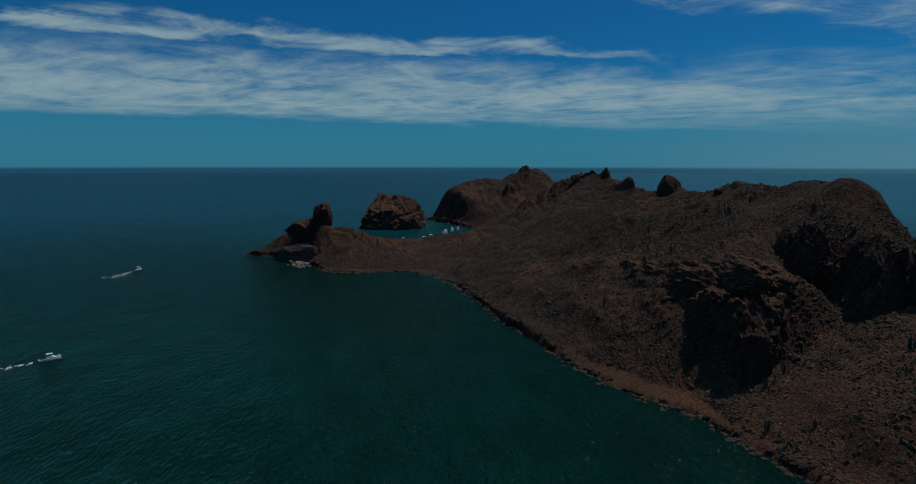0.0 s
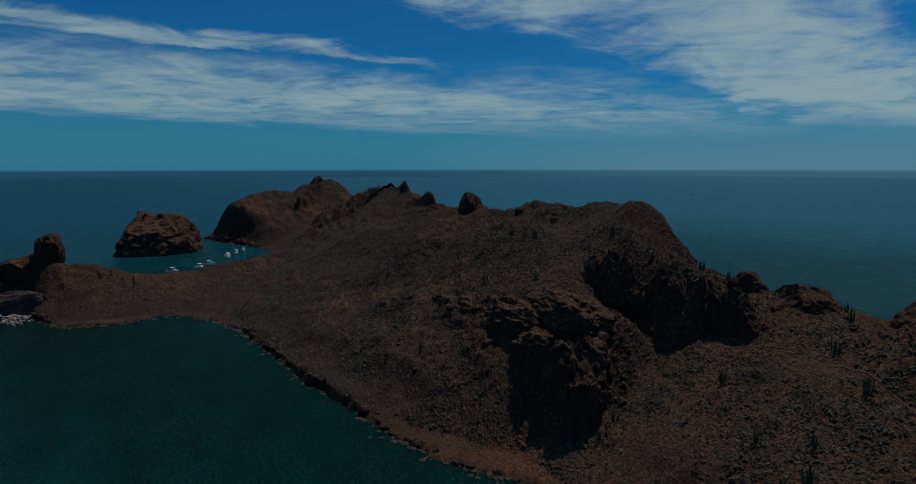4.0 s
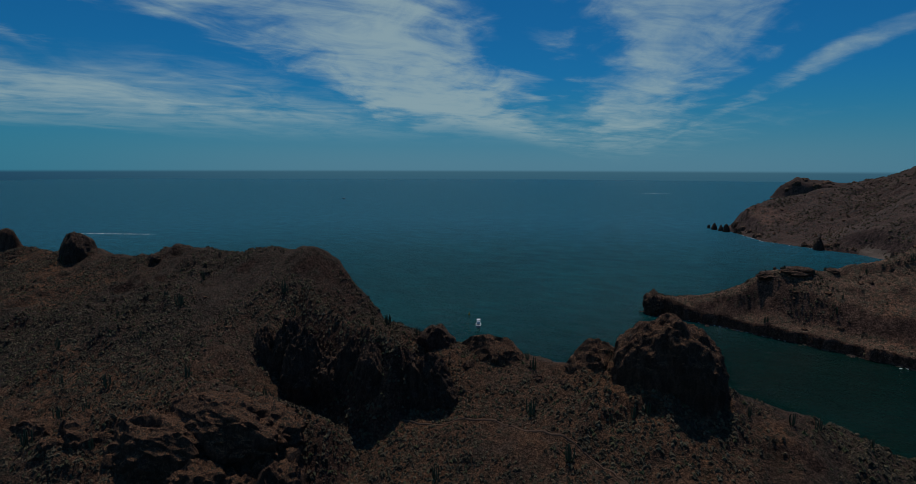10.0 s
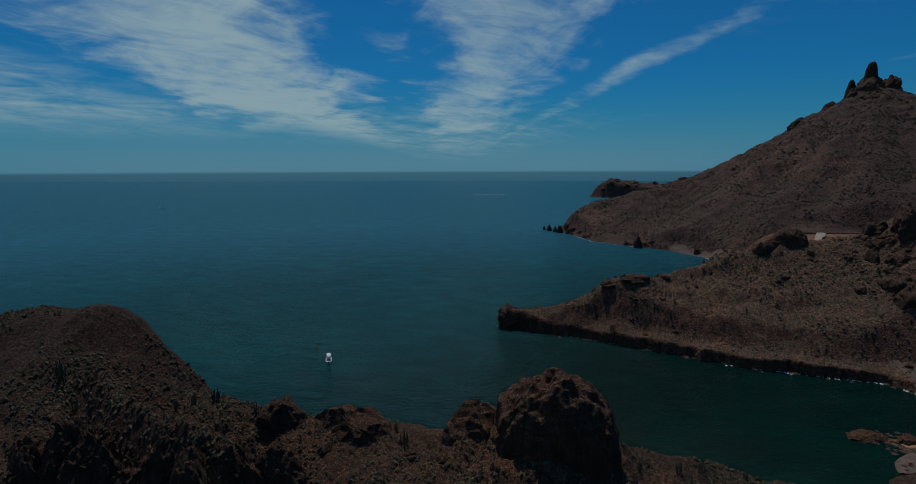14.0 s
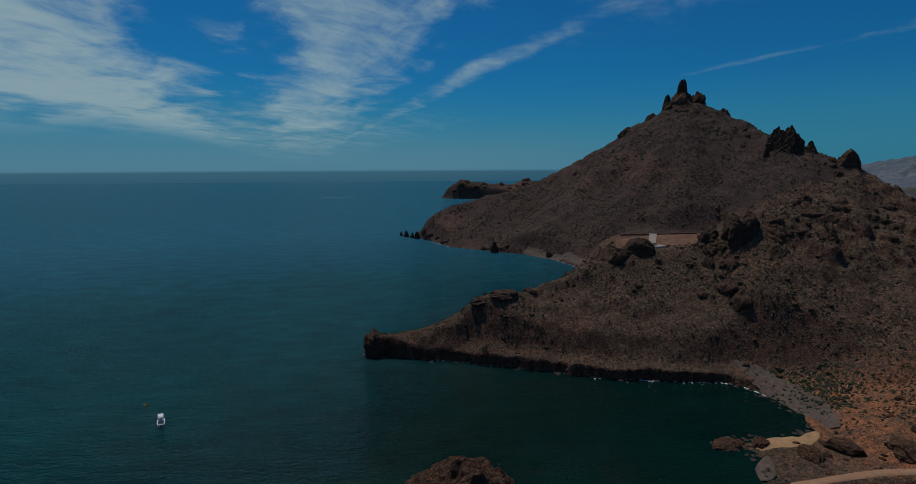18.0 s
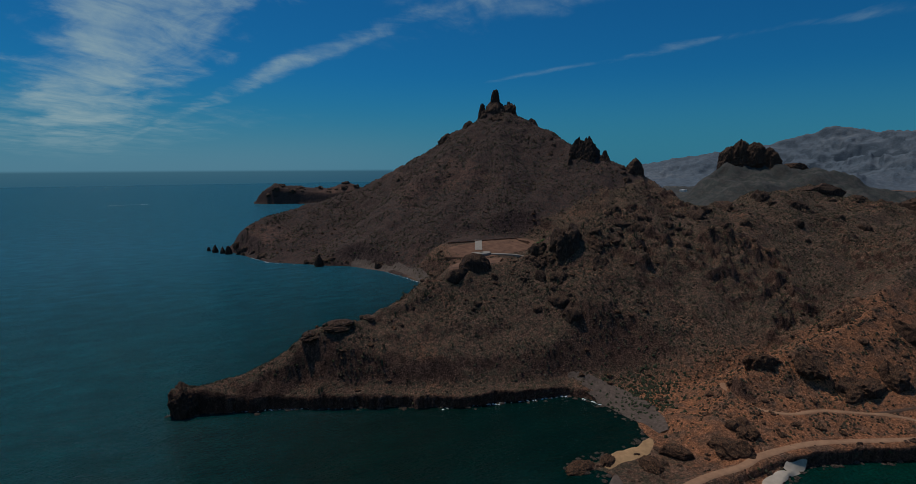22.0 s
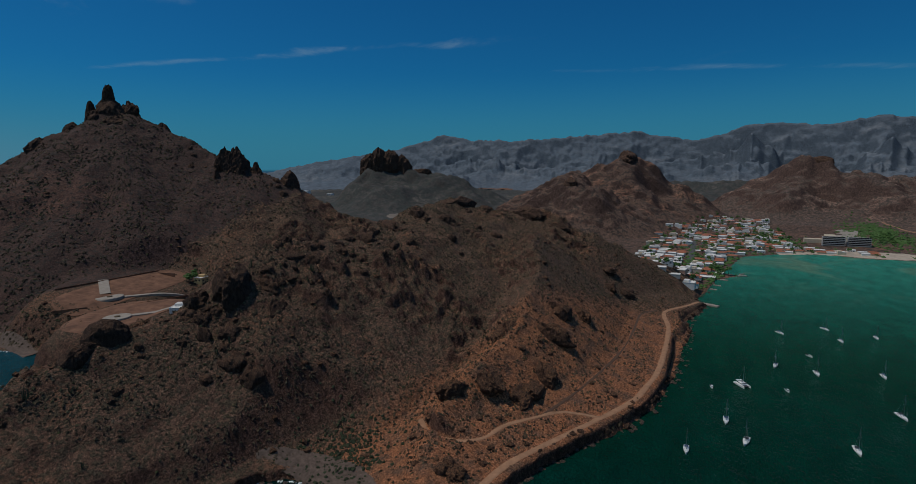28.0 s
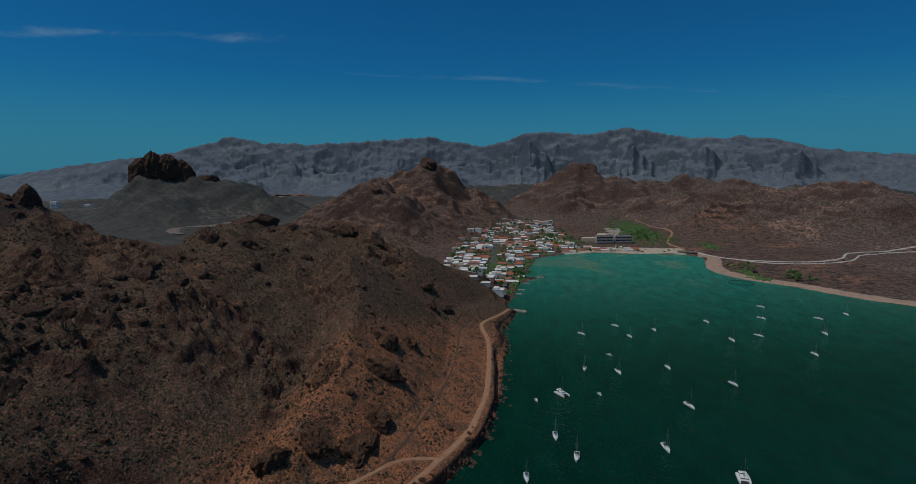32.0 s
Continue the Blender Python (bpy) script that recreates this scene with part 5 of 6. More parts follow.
KINDS = [house(11, 9, 3.4, WALLS[0], M_FLAT, False, "white flat-roofed single-storey house in the town"), house(12, 10, 6.4, WALLS[5], M_FLAT, False, "bright white two-storey house with a roof room"),
         house(10, 9, 3.4, WALLS[1], M_FLAT, True, "cream house with a red tiled roof"), house(13, 9, 3.6, WALLS[2], M_FLAT, False, "pink flat-roofed house in the town"),
         house(10, 11, 6.2, WALLS[1], M_FLAT, False, "cream two-storey house with a roof room"), house(9, 8, 3.3, WALLS[3], M_FLAT, False, "small grey flat-roofed house"),
         house(12, 9, 3.5, WALLS[0], M_FLAT, True, "white house with a red tiled roof"), house(11, 10, 6.0, WALLS[4], M_FLAT, False, "ochre two-storey house in the town")]
rnd = random.Random(5)
spots = []
for gx in np.arange(700, 1600, 16.5):
    for gy in np.arange(-130, 235, 15.0):
        x, y = gx + rnd.uniform(-2.5, 2.5), gy + rnd.uniform(-2.5, 2.5)
        edge = 215 - max(0, x - 1250) * 0.28
        if y > edge or (x < 760 and y > 165) or (x > 1130 and y < -20) or (x > 1350 and y < 0):
            continue
        spots.append((x, y))
sx_, sy_ = np.array(spots).T
level, off = ground_height(sx_, sy_), inland(sx_, sy_)
lots = [(x, y, z) for x, y, z, d in zip(sx_, sy_, level, off) if d > 11 and z < (40 if x < 1150 else 24) and not (835 < x < 1160 and abs(y - 139) < 13)]
town, garden = [], []
for x, y, z in lots:
    (town if rnd.random() < (0.68 if x < 1200 else 0.5) else garden).append((x, y, z))
first = set()
for x, y, z in town:
    i = rnd.choice((0, 0, 0, 1, 2, 3, 4, 5, 6, 6, 0, 2))
    m = pose(x, y, z + 0.1, 0, 0, 90 + rnd.choice((0, 0, 90, 180)) + rnd.uniform(-8, 8)) @ Matrix.Diagonal((rnd.uniform(1.05, 1.5), rnd.uniform(1.05, 1.4), rnd.uniform(0.75, 0.95), 1))
    if i in first:
        copy_thing(KINDS[i], m).matrix_basis = m
    else:
        KINDS[i].matrix_world = m
        first.add(i)
villa = copy_thing(KINDS[1], pose(313, 500, drop(313, 500) + 0.2, 0, 0, 30))
villa.name = "villa"
tagged(villa, "white two-storey villa on the lower terrace", "house")
villa = KINDS[7]
villa.matrix_world = pose(415, 604, drop(415, 604) + 0.2, 0, 0, 10)
villa.name = "villa"
tagged(villa, "ochre villa among dark trees on the upper terrace", "house")

hotel = thing("hotel", "long dark-balconied hotel of five floors beside the beach", "hotel", at=pose(1195, -106, drop(1195, -106)))
for side in (-19, 19):
    bm = bmesh.new()
    box(bm, 3, side, 7.5, 14, 34, 17)
    block = part("block", bm, WALLS[3], hotel, "grey hotel block")
    for f_ in range(5):
        bm = bmesh.new()
        box(bm, -5, side, 1.5 + f_ * 3.2, 4, 35, 0.4)
        box(bm, -6.9, side, 2.1 + f_ * 3.2, 0.15, 35, 1.0)
        part("balcony", bm, M_DECK, block, "long pale balcony")
        bm = bmesh.new()
        box(bm, -4.1, side, 3.1 + f_ * 3.2, 0.3, 33, 2.2)
        part("window_band", bm, M_WINDOW, block)
bm = bmesh.new()
box(bm, 20, 22, 6, 24, 16, 22)
box(bm, 34, 46, 3, 16, 30, 9)
part("wing", bm, WALLS[1], hotel, "pale rear wing")
bm = bmesh.new()
box(bm, 60, -10, 1.2, 40, 70, 4)
part("car_park", bm, M_CONCRETE, hotel, "pale paved yard")

bridge = thing("bridge", "low concrete road bridge over the creek mouth", "bridge", at=pose(1078, -218, 0, 0, 0, 70))
bm = bmesh.new()
box(bm, 0, 0, 3.6, 34, 8, 0.8)
part("deck", bm, M_CONCRETE, bridge)
for x in (-12, -4, 4, 12):
    bm = bmesh.new()
    box(bm, x, 0, 1.4, 1.0, 7, 4.2)
    part("pier", bm, M_CONCRETE, bridge)
for y in (-4, 4):
    bm = bmesh.new()
    box(bm, 0, y, 4.5, 34, 0.25, 1.0)
    part("parapet", bm, M_CONCRETE, bridge)

jetty = thing("jetty", "short stone jetty at the end of the bay road", "jetty", at=pose(652, 104, 0, 0, 0, -115))
bm = bmesh.new()
box(bm, 3, 0, 0.4, 18, 5, 2.4, 0.4)
part("deck", bm, M_CONCRETE, jetty)
for x, y, w, turn in ((800, 94, 10, -100), (760, 101, 9, -95), (835, 72, 12, -60), (846, 70, 8, -40), (735, 104, 8, -100)):
    j = thing("jetty", "small stone jetty in front of the town", "jetty", "town jetties", pose(x, y, 0, 0, 0, turn))
    bm = bmesh.new()
    box(bm, w / 2, 0, 0.2, w, 3, 1.8, 0.3)
    part("deck", bm, M_CONCRETE, j)


ring = thing("fish_pen", "dark floating ring of a fish pen near the shore", "fish pen", at=pose(822, -210, 0.2))
bm = bmesh.new()
for i in range(40):
    a, b = i * math.pi / 20, (i + 1) * math.pi / 20
    rod(bm, (16 * math.cos(a), 16 * math.sin(a), 0), (16 * math.cos(b), 16 * math.sin(b), 0), 0.5, 0.5, 6)
part("float_ring", bm, M_DARK, ring)


def tower(x, y, z, w, d, h):
    t = thing("tower_block", "tall white apartment tower far off by the marina", "building", "marina towers", pose(x, y, z))
    bm = bmesh.new()
    box(bm, 0, 0, h / 2, w, d, h)
    part("wall", bm, WALLS[5], t)
    for f_ in range(1, int(h / 6)):
        bm = bmesh.new()
        box(bm, -w / 2, 0, f_ * 6, 0.8, d * 0.8, 2)
        part("window_band", bm, M_WINDOW, t)


for x, y, h in ((2020, 1891, 40), (2080, 1800, 24)):
    tower(x, y, 2, 22, 26, h)

# ---------------------------------------------------------------- trees


def tree(label, seed, tall, mat):
    r = random.Random(seed)
    t = thing("tree", label, "tree", "trees of the town")
    bm = bmesh.new()
    rod(bm, (0, 0, -0.5), (0.1, 0, tall * 0.45), 0.22, 0.14)
    for i in range(4):
        a = i * 1.7
        rod(bm, (0.1, 0, tall * 0.4), (math.cos(a) * tall * 0.22, math.sin(a) * tall * 0.22, tall * 0.68), 0.11, 0.04, 5)
    part("trunk", bm, M_TRUNK, t)
    bm = bmesh.new()
    for i in range(26):
        a, e, q = r.uniform(0, 6.28), r.uniform(-0.4, 1.2), tall * r.uniform(0.12, 0.36)
        s = tall * r.uniform(0.07, 0.14)
        ball(bm, (math.cos(a) * math.cos(e) * q, math.sin(a) * math.cos(e) * q, tall * 0.66 + math.sin(e) * q * 0.8), (s, s * r.uniform(0.7, 1.2), s * r.uniform(0.5, 0.8)), 1)
    for v_ in bm.verts:
        v_.co += Vector((r.uniform(-1, 1), r.uniform(-1, 1), r.uniform(-1, 1))) * tall * 0.03
    part("crown", bm, mat, t)
    return t


TREES = [tree("bushy dark green tree between town houses", 1, 7, M_LEAF), tree("tall green tree in a town garden", 2, 9, M_LEAF), tree("low wide green tree near the shore", 3, 5.5, M_LEAF)]
strip("yard_hotel", [(1285, -118), (1330, -130), (1380, -142), (1440, -150)], 46, M_CONCRETE, "pale bare yard behind the hotel", "yard", lift=0.9, gap=6, ragged=0.5, seed=21)
grng = np.random.default_rng(31)
for gx, gy, dx, dy, m in ((1350, -188, 95, 26, 700), (1480, -205, 80, 18, 260), (1218, 2, 45, 20, 300), (838, 169, 16, 10, 90), (790, 101, 45, 6, 150), (905, 120, 22, 14, 90),
                          (1148, -282, 22, 9, 60), (850, -243, 40, 7, 110), (1130, 60, 70, 50, 260), (960, 110, 80, 50, 300), (870, 130, 40, 30, 120)):
    x, y = grng.normal(gx, dx, m), grng.normal(gy, dy, m)
    z = ground_height(x, y)
    ok = (inland(x, y) > 4) & (z < 30)
    clumps("green_grove", x[ok], y[ok], z[ok], grng.uniform(1.6, 3.8, ok.sum()), 0.9, M_LEAF, "dense green thicket on the low ground by the bay", grng, 1, 0.1)
places = [(x + rnd.uniform(-4, 4), y + rnd.uniform(-4, 4)) for x, y, z in garden] + [(x + 7.5, y + rnd.uniform(-5, 5)) for x, y, z in town if rnd.random() < 0.25]
rnd.shuffle(places)
places = places[:170]
places += ([(rnd.gauss(1270, 40), rnd.gauss(20, 20)) for _ in range(20)] + [(rnd.gauss(1300, 60), rnd.gauss(-185, 22)) for _ in range(34)] + [(rnd.gauss(845, 12), rnd.gauss(96, 8)) for _ in range(14)]
           + [(rnd.gauss(800, 14), rnd.gauss(160, 8)) for _ in range(18)] + [(rnd.gauss(905, 18), rnd.gauss(-248, 8)) for _ in range(8)] + [(rnd.gauss(835, 14), rnd.gauss(-290, 8)) for _ in range(14)]
           + [(rnd.gauss(408, 6), rnd.gauss(614, 5)) for _ in range(8)])
px_, py_ = np.array([q[:2] for q in places]).T
pz_, pd_ = ground_height(px_, py_), inland(px_, py_)
used = 0
rows_ = [q for q in zip(px_, py_, pz_, pd_) if q[3] > 5]
rnd.shuffle(rows_)
rows_ = rows_[:295]
for x, y, z, d in rows_:
    if d < 5:
        continue
    m = pose(x, y, z, 0, 0, rnd.uniform(0, 360)) @ Matrix.Scale(rnd.uniform(0.9, 1.5), 4)
    if used < 3:
        TREES[used].matrix_world = m
    else:
        t = copy_thing(TREES[used % 3], m)
        t.matrix_basis = m
    used += 1

# ---------------------------------------------------------------- boats


def hull(length, beam, free, draft=0.5, stations=11):
    """A hull with a pointed bow at +x, flat transom and a deck."""
    bm = bmesh.new()
    rows = []
    for i in range(stations):
        s = i / (stations - 1)
        half = beam / 2 * (1 - max(0, (s - 0.35) / 0.65) ** 2.2) * (0.86 + 0.14 * min(1, s / 0.35))
        half = max(half, 0.02)
        x, rise = -length / 2 + length * s, free * (1 + 0.28 * s ** 2)
        rows.append([bm.verts.new(p_) for p_ in ((x, -half, rise), (x, -half * 0.96, rise * 0.5), (x, -half * 0.72, -0.05), (x, 0, -draft * (1 - 0.6 * s)),
                                                 (x, half * 0.72, -0.05), (x, half * 0.96, rise * 0.5), (x, half, rise), (x, 0, rise + 0.05))])
    for a, b in zip(rows, rows[1:]):
        for i in range(8):
            bm.faces.new((a[i], b[i], b[(i + 1) % 8], a[(i + 1) % 8]))
    bm.faces.new(rows[0])
    bmesh.ops.recalc_face_normals(bm, faces=bm.faces)
    return bm


def sailboat(length, label, canvas, two_masts=False):
    b = thing("sailboat", label, "boat", "boats moored in the bay")
    beam, free = length * 0.31, length * 0.095
    h = part("hull", hull(length, beam, free), M_HULL, b)
    bm = bmesh.new()
    box(bm, length * 0.06, 0, free + 0.32, length * 0.40, beam * 0.56, 0.62, 0.14)
    c = part("cabin", bm, M_HULL, b)
    for y in (-1, 1):
        bm = bmesh.new()
        box(bm, length * 0.06, y * beam * 0.282, free + 0.38, length * 0.26, 0.04, 0.2)
        part("window", bm, M_WINDOW, c)
    bm = bmesh.new()
    box(bm, -length * 0.27, 0, free + 0.10, length * 0.24, beam * 0.5, 0.16)
    part("cockpit", bm, M_DECK, b)
    bm = bmesh.new()
    box(bm, -length * 0.14, 0, free + 1.35, length * 0.2, beam * 0.66, 0.12, 0.04)
    for x in (-0.05, -0.23):
        for y in (-1, 1):
            rod(bm, (length * x, y * beam * 0.3, free), (length * x, y * beam * 0.3, free + 1.3), 0.03, None, 4)
    part("awning", bm, canvas, b)
    for mx, top in ((length * 0.12, length * 1.25),) + (((-length * 0.30, length * 0.85),) if two_masts else ()):
        bm = bmesh.new()
        rod(bm, (mx, 0, free), (mx, 0, free + top), 0.20, 0.13)
        mast = part("mast", bm, M_METAL, b)
        bm = bmesh.new()
        rod(bm, (mx, -beam * 0.32, free + top * 0.58), (mx, beam * 0.32, free + top * 0.58), 0.06, None, 4)
        part("spreader", bm, M_METAL, mast)
        bm = bmesh.new()
        rod(bm, (mx - 0.2, 0, free + 1.6), (mx - length * 0.34, 0, free + 1.5), 0.2, 0.14)
        part("boom_sail", bm, canvas, mast, "furled sail under a canvas cover")
        for p_ in ((length * 0.49, 0, free * 1.2), (-length * 0.48, 0, free), (mx, -beam * 0.48, free), (mx, beam * 0.48, free)):
            bm = bmesh.new()
            rod(bm, (mx, 0, free + top * 0.97), p_, 0.022, None, 3)
            part("stay", bm, M_METAL, mast)
    return b


def catamaran(length, label):
    b = thing("catamaran", label, "boat", "boats moored in the bay")
    for y in (-1, 1):
        bm = hull(length, length * 0.15, length * 0.11)
        bmesh.ops.translate(bm, verts=bm.verts, vec=(0, y * length * 0.22, 0))
        part("hull", bm, M_HULL, b)
    bm = bmesh.new()
    box(bm, -length * 0.12, 0, length * 0.10, length * 0.62, length * 0.46, 0.5, 0.1)
    part("bridge_deck", bm, M_HULL, b)
    bm = bmesh.new()
    box(bm, -length * 0.06, 0, length * 0.10 + 0.9, length * 0.36, length * 0.36, 1.3, 0.3)
    c = part("cabin", bm, M_HULL, b)
    bm = bmesh.new()
    box(bm, -length * 0.06, 0, length * 0.10 + 1.1, length * 0.365, length * 0.365, 0.4)
    part("window_band", bm, M_WINDOW, c)
    bm = bmesh.new()
    box(bm, length * 0.32, 0, length * 0.10, length * 0.26, length * 0.3, 0.06)
    part("trampoline", bm, M_DARK, b, "dark net between the bows")
    bm = bmesh.new()
    box(bm, -length * 0.34, 0, length * 0.10 + 1.9, length * 0.2, length * 0.36, 0.12)
    part("awning", bm, M_HULL, b)
    bm = bmesh.new()
    rod(bm, (length * 0.06, 0, 1), (length * 0.06, 0, length * 1.3), 0.15, 0.09)
    mast = part("mast", bm, M_METAL, b)
    bm = bmesh.new()
    rod(bm, (length * 0.05, 0, 3.2), (-length * 0.36, 0, 3.3), 0.24, 0.16)
    part("boom_sail", bm, M_BLUE, mast, "furled sail under a blue cover")
    for p_ in ((length * 0.45, 0, 1.2), (-length * 0.2, -length * 0.25, 1.2), (-length * 0.2, length * 0.25, 1.2)):
        bm = bmesh.new()
        rod(bm, (length * 0.06, 0, length * 1.25), p_, 0.025, None, 3)
        part("stay", bm, M_METAL, mast)
    return b


def motorboat(length, label, fly):
    b = thing("motorboat", label, "boat", "motorboats at anchor")
    beam, free = length * 0.33, length * 0.13
    part("hull", hull(length, beam, free), M_HULL, b)
    bm = bmesh.new()
    box(bm, length * 0.08, 0, free + 0.55, length * 0.34, beam * 0.66, 1.1, 0.2)
    c = part("cabin", bm, M_HULL, b)
    bm = bmesh.new()
    box(bm, length * 0.09, 0, free + 0.72, length * 0.345, beam * 0.67, 0.4)
    part("windscreen", bm, M_WINDOW, c)
    bm = bmesh.new()
    box(bm, -length * 0.3, 0, free + 0.08, length * 0.3, beam * 0.72, 0.12)
    part("cockpit", bm, M_DARK, b, "dark cockpit floor")
    if fly:
        bm = bmesh.new()
        box(bm, 0, 0, free + 2.7, length * 0.3, beam * 0.68, 0.14, 0.05)
        for x in (-0.12, 0.12):
            for y in (-1, 1):
                rod(bm, (length * x, y * beam * 0.3, free + 0.9), (length * x, y * beam * 0.3, free + 2.7), 0.05, None, 4)
        part("hardtop", bm, M_HULL, b)
    bm = bmesh.new()
    rod(bm, (length * 0.2, -beam * 0.4, free + 0.8), (length * 0.47, 0, free + 1.2), 0.03, None, 4)
    rod(bm, (length * 0.2, beam * 0.4, free + 0.8), (length * 0.47, 0, free + 1.2), 0.03, None, 4)
    part("bow_rail", bm, M_METAL, b)
    bm = bmesh.new()
    box(bm, -length * 0.52, 0, free * 0.6, 0.5, 0.6, 1.2, 0.1)
    part("outboard", bm, M_DARK, b)
    return b


FLEET = [sailboat(11, "white sailboat with a blue awning moored in green water", M_BLUE), sailboat(12.5, "white sailboat with dark canvas moored in green water", M_DARK),
         sailboat(12, "white two-masted ketch moored in green water", M_BLUE, True), catamaran(12.5, "white catamaran moored in green water"), motorboat(7, "small white open boat on a mooring", False)]
MOORED = [(324, -9, 3, 15), (340, 75, 1, 20), (354, 22, 1, 80), (363, 85, 2, 60), (413, -10, 1, 130), (426, 75, 3, 195), (414, 94, 4, 100), (428, 48, 4, 120), (454, -55, 0, 130),
          (477, 52, 0, 20), (472, 26, 1, 90), (485, -16, 0, 80), (512, 26, 4, 200), (566, -3, 0, 100), (571, 42, 0, 200), (601, 4, 0, 190), (589, -32, 0, 80), (622, -94, 0, 100),
          (561, -96, 1, 60), (577, -127, 0, 190), (640, -157, 0, 185), (689, -178, 0, 180), (642, -216, 0, 190), (587, -193, 2, 30), (661, -255, 0, 40), (526, -151, 0, 80),
          (317, 104, 0, 70), (666, -334, 4, 20), (651, -340, 4, 170)]
first = set()
for x, y, i, turn in MOORED:
    m = pose(x, y, -0.1, 0, 0, 190 + (turn - 100) * 0.25) @ Matrix.Scale(0.88, 4)
    if i in first:
        copy_thing(FLEET[i], m).matrix_basis = m
    else:
        FLEET[i].matrix_world = m
        first.add(i)
cruiser = motorboat(11, "white motor cruiser anchored in a small bay", True)
for j, (x, y, turn) in enumerate([(-465, -51, 60), (-474, -29, 30), (-487, -20, 80), (-521, 0, 10), (-530, 2, 20), (-548, 12, 160), (-561, 21, 0)]):
    if j:
        copy_thing(cruiser, pose(x, y, 0, 0, 0, turn))
    else:
        cruiser.matrix_world = pose(x, y, 0, 0, 0, turn)
t = copy_thing(cruiser, pose(-113, 287, 0, 0, 0, 110))
tagged(t, "white motor cruiser drifting alone off the headland")
m = pose(-144, -212, 0, 0, 0, 120) @ Matrix.Scale(0.68, 4)
t = copy_thing(cruiser, m)
t.matrix_basis = m
tagged(t, "white motor cruiser under way with a short wake")
m = pose(-342, -257, 0, 0, 0, 160) @ Matrix.Scale(0.68, 4)
t = copy_thing(cruiser, m)
t.matrix_basis = m
tagged(t, "white motor cruiser under way off the point")
t = copy_thing(cruiser, pose(-1082, 1474, 0, 0, 0, 40))
tagged(t, "distant boat alone on the open sea")

buoy = thing("buoy", "yellow marker buoy floating beside the cruiser", "buoy", at=pose(-129, 309, 0) @ Matrix.Scale(0.6, 4))
bm = bmesh.new()
rod(bm, (0, 0, -0.4), (0, 0, 1.0), 1.3, 1.1, 14)
part("float", bm, M_BUOY, buoy)
bm = bmesh.new()
rod(bm, (0, 0, 1), (0, 0, 4.2), 0.45, 0.15, 8)
part("mast", bm, M_BUOY, buoy)
bm = bmesh.new()
ball(bm, (0, 0, 4.4), (0.35, 0.35, 0.4), 2)
part("lamp", bm, M_DARK, buoy)


def wake(x, y, turn, length, spread, label, seed):
    """Broken foam behind a moving boat."""
    r = np.random.default_rng(seed)
    m = int(length * 2.2)
    s = r.uniform(0, 1, m) ** 0.7
    side = r.normal(0, 1, m) * (0.4 + spread * s)
    a = radians(turn)
    px, py = x - math.cos(a) * s * length - math.sin(a) * side, y - math.sin(a) * s * length + math.cos(a) * side
    clumps("wake", px, py, np.full(m, 0.02), r.uniform(0.3, 1.1, m) * (1.1 - 0.6 * s) * (1 + length / 150), 0.10, M_FOAM, label, r, 0, 0.2)


wake(-142, -216, 120, 20, 3.0, "white foam wake behind a cruiser", 1)
wake(-338, -258, 160, 26, 4.0, "white foam wake off the point", 2)
wake(-884, 492, 200, 130, 1.5, "long thin white wake far out", 3)
wake(-246, 2358, 190, 150, 2.0, "faint white wake near the horizon", 4)
foam_pts = []
for a, b in zip(COAST[77:86], COAST[78:87]):
    m = int(np.hypot(*(b - a)) * 3)
    foam_pts.append(a + (b - a) * rng.uniform(0, 1, (m, 1)))
for a, b in zip(COAST[66:72], COAST[67:73]):
    m = int(np.hypot(*(b - a)) * 1.6)
    foam_pts.append(a + (b - a) * rng.uniform(0, 1, (m, 1)))
foam_pts = np.vstack(foam_pts)
out = foam_pts + rng.normal(0, 1.0, foam_pts.shape)
keep = (fbm(out[:, 0], out[:, 1], 22, 2, 300) > 0.05) & (inland(out[:, 0], out[:, 1]) < 0)
out = out[keep]
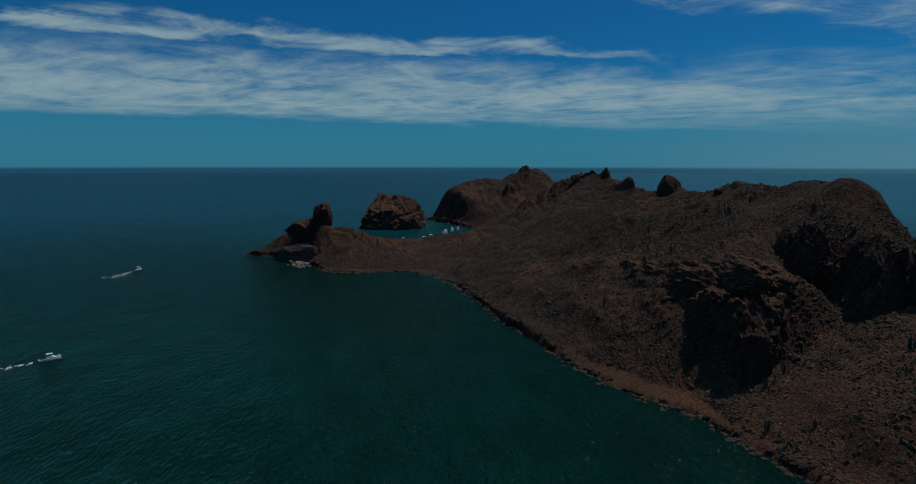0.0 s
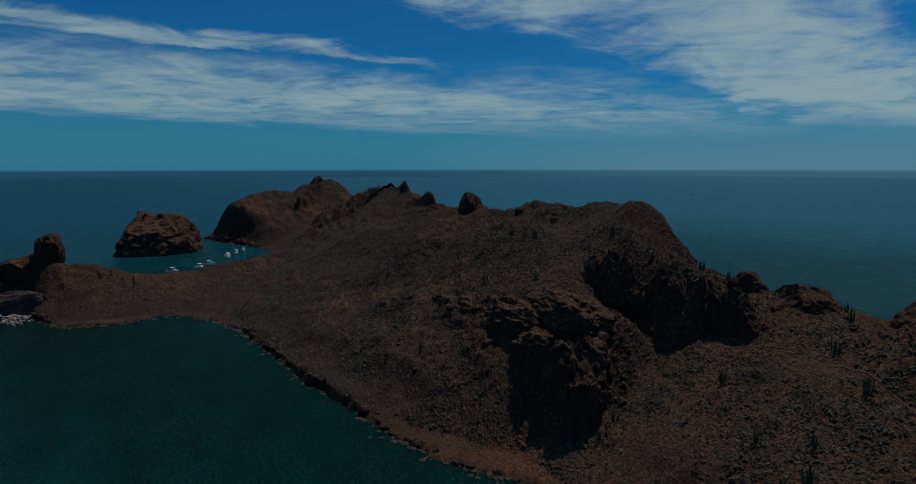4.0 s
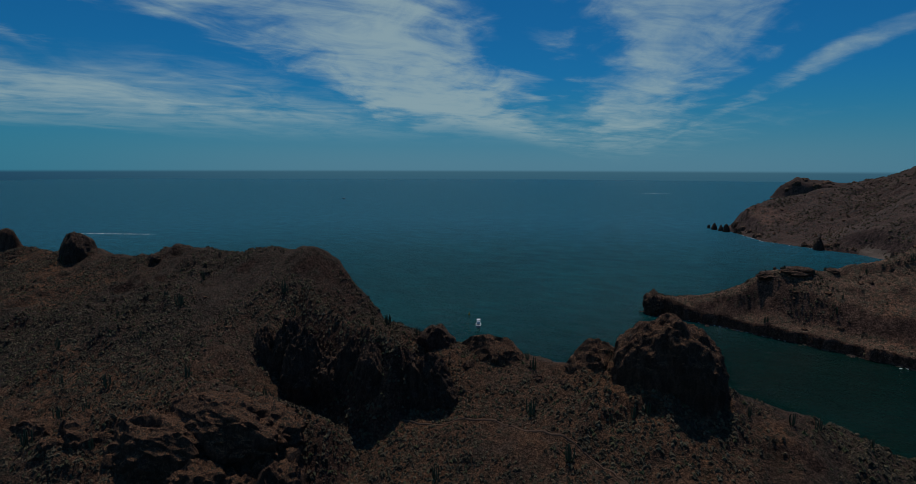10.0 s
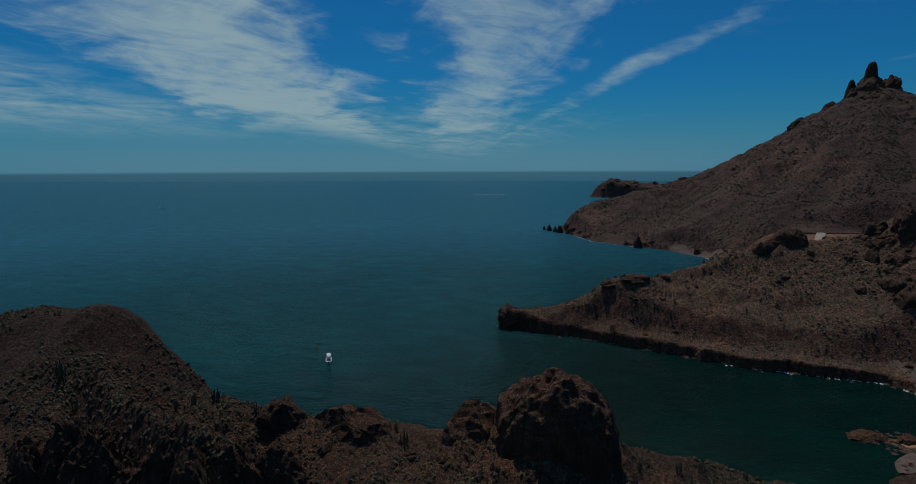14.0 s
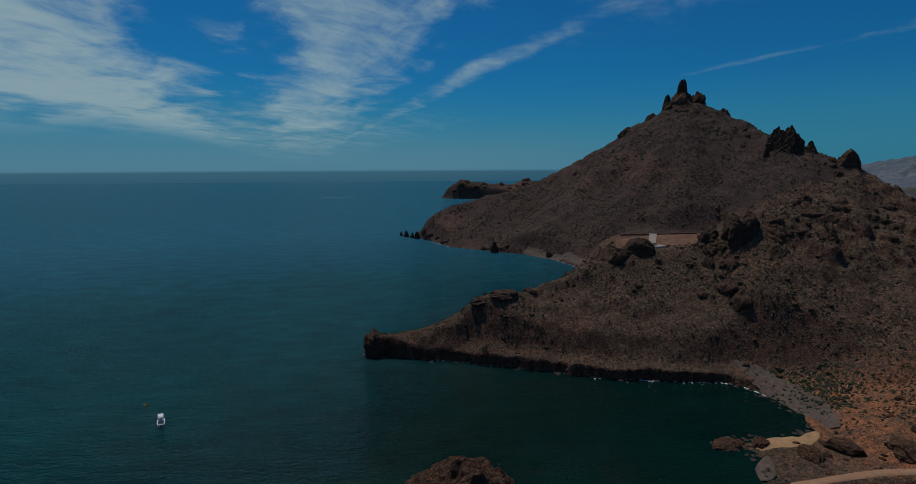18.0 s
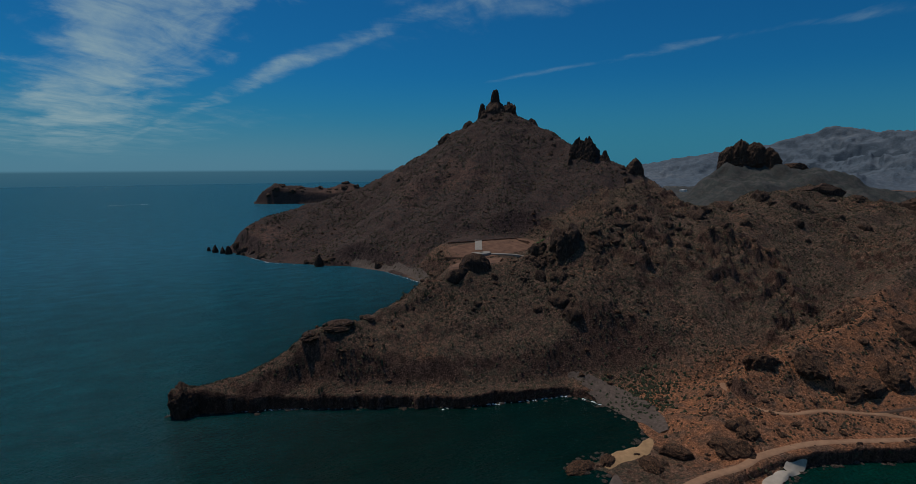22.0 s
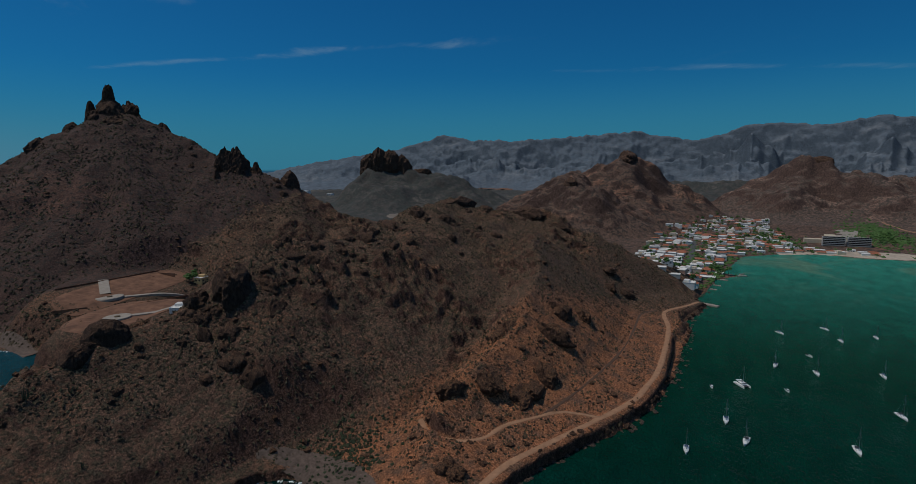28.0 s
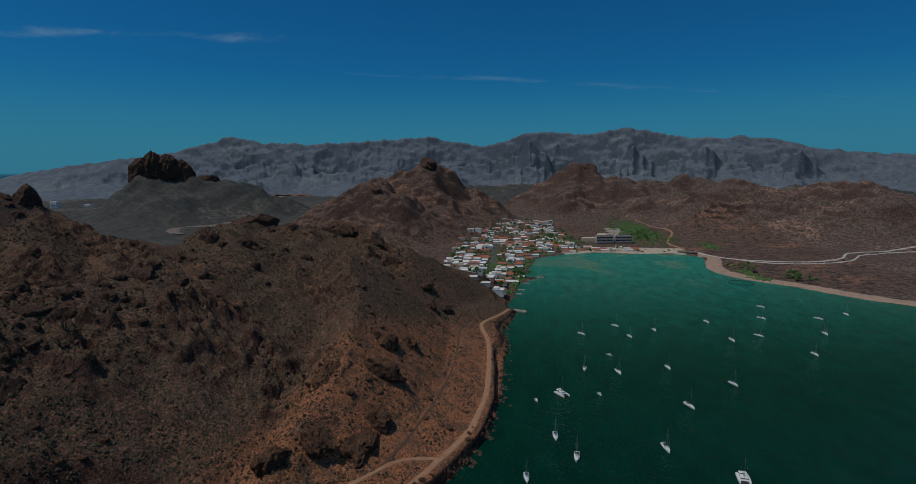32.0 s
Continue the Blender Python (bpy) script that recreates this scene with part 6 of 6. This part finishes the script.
clumps("surf", out[:, 0], out[:, 1], np.full(len(out), 0.02), rng.uniform(0.3, 1.0, len(out)), 0.12, M_FOAM, "thin broken surf at the foot of the rocks", rng, 0, 0.2)

# ---------------------------------------------------------------- cacti


def cactus(arms, tall, seed, label):
    r = random.Random(seed)
    c = thing("cactus", label, "cactus", "cacti on the ridge")
    for i in range(arms):
        a = i * 6.28 / arms + r.uniform(-0.3, 0.3)
        out_, h = (0.25 + 0.16 * i) * tall / 4.5, tall * r.uniform(0.62, 1.0)
        if i == 0:
            out_, h = 0, tall
        bm = bmesh.new()
        x, y = math.cos(a) * out_, math.sin(a) * out_
        rod(bm, (x * 0.3, y * 0.3, -0.4), (x, y, h * 0.3), 0.15, 0.19, 8)
        rod(bm, (x, y, h * 0.3), (x * 1.08, y * 1.08, h), 0.19, 0.13, 8)
        ball(bm, (x * 1.08, y * 1.08, h), (0.13, 0.13, 0.16), 1)
        part("stem", bm, M_CACTUS, c)
    return c


CACTI = [cactus(7, 5.2, 1, "tall grey-green cactus with many upright stems"), cactus(5, 4.2, 2, "grey-green columnar cactus standing on rocky ground"), cactus(9, 4.6, 3, "wide clump of upright green cactus stems")]
SPOTS = [(-27, 119), (-13, 122), (-4, 122), (-30, 123), (0, 101), (-22, 100), (-275, 124), (-280, 126), (-270, 122), (-90, 124), (-94, 121), (-85, 126), (-70, 122), (34, 120), (45, 124), (52, 128),
         (66, 135), (10, 60), (-5, 55), (-100, 30), (-60, 40), (-40, 75), (20, 60), (-360, -90), (-355, -84), (-352, -78), (-357, -96), (-130, 20), (95, 370), (140, 372), (-20, 60)]
SPOTS += [(rnd.uniform(-180, 40), rnd.uniform(30, 115)) for _ in range(34)] + [(rnd.uniform(60, 420), rnd.uniform(330, 372)) for _ in range(20)]
for i, (x, y) in enumerate(SPOTS):
    m = pose(x, y, drop(x, y), 0, 0, rnd.uniform(0, 360)) @ Matrix.Scale(rnd.uniform(0.55, 1.1), 4)
    if i < 3:
        CACTI[i].matrix_world = m
    else:
        t = copy_thing(CACTI[i % 3], m)
        t.matrix_basis = m
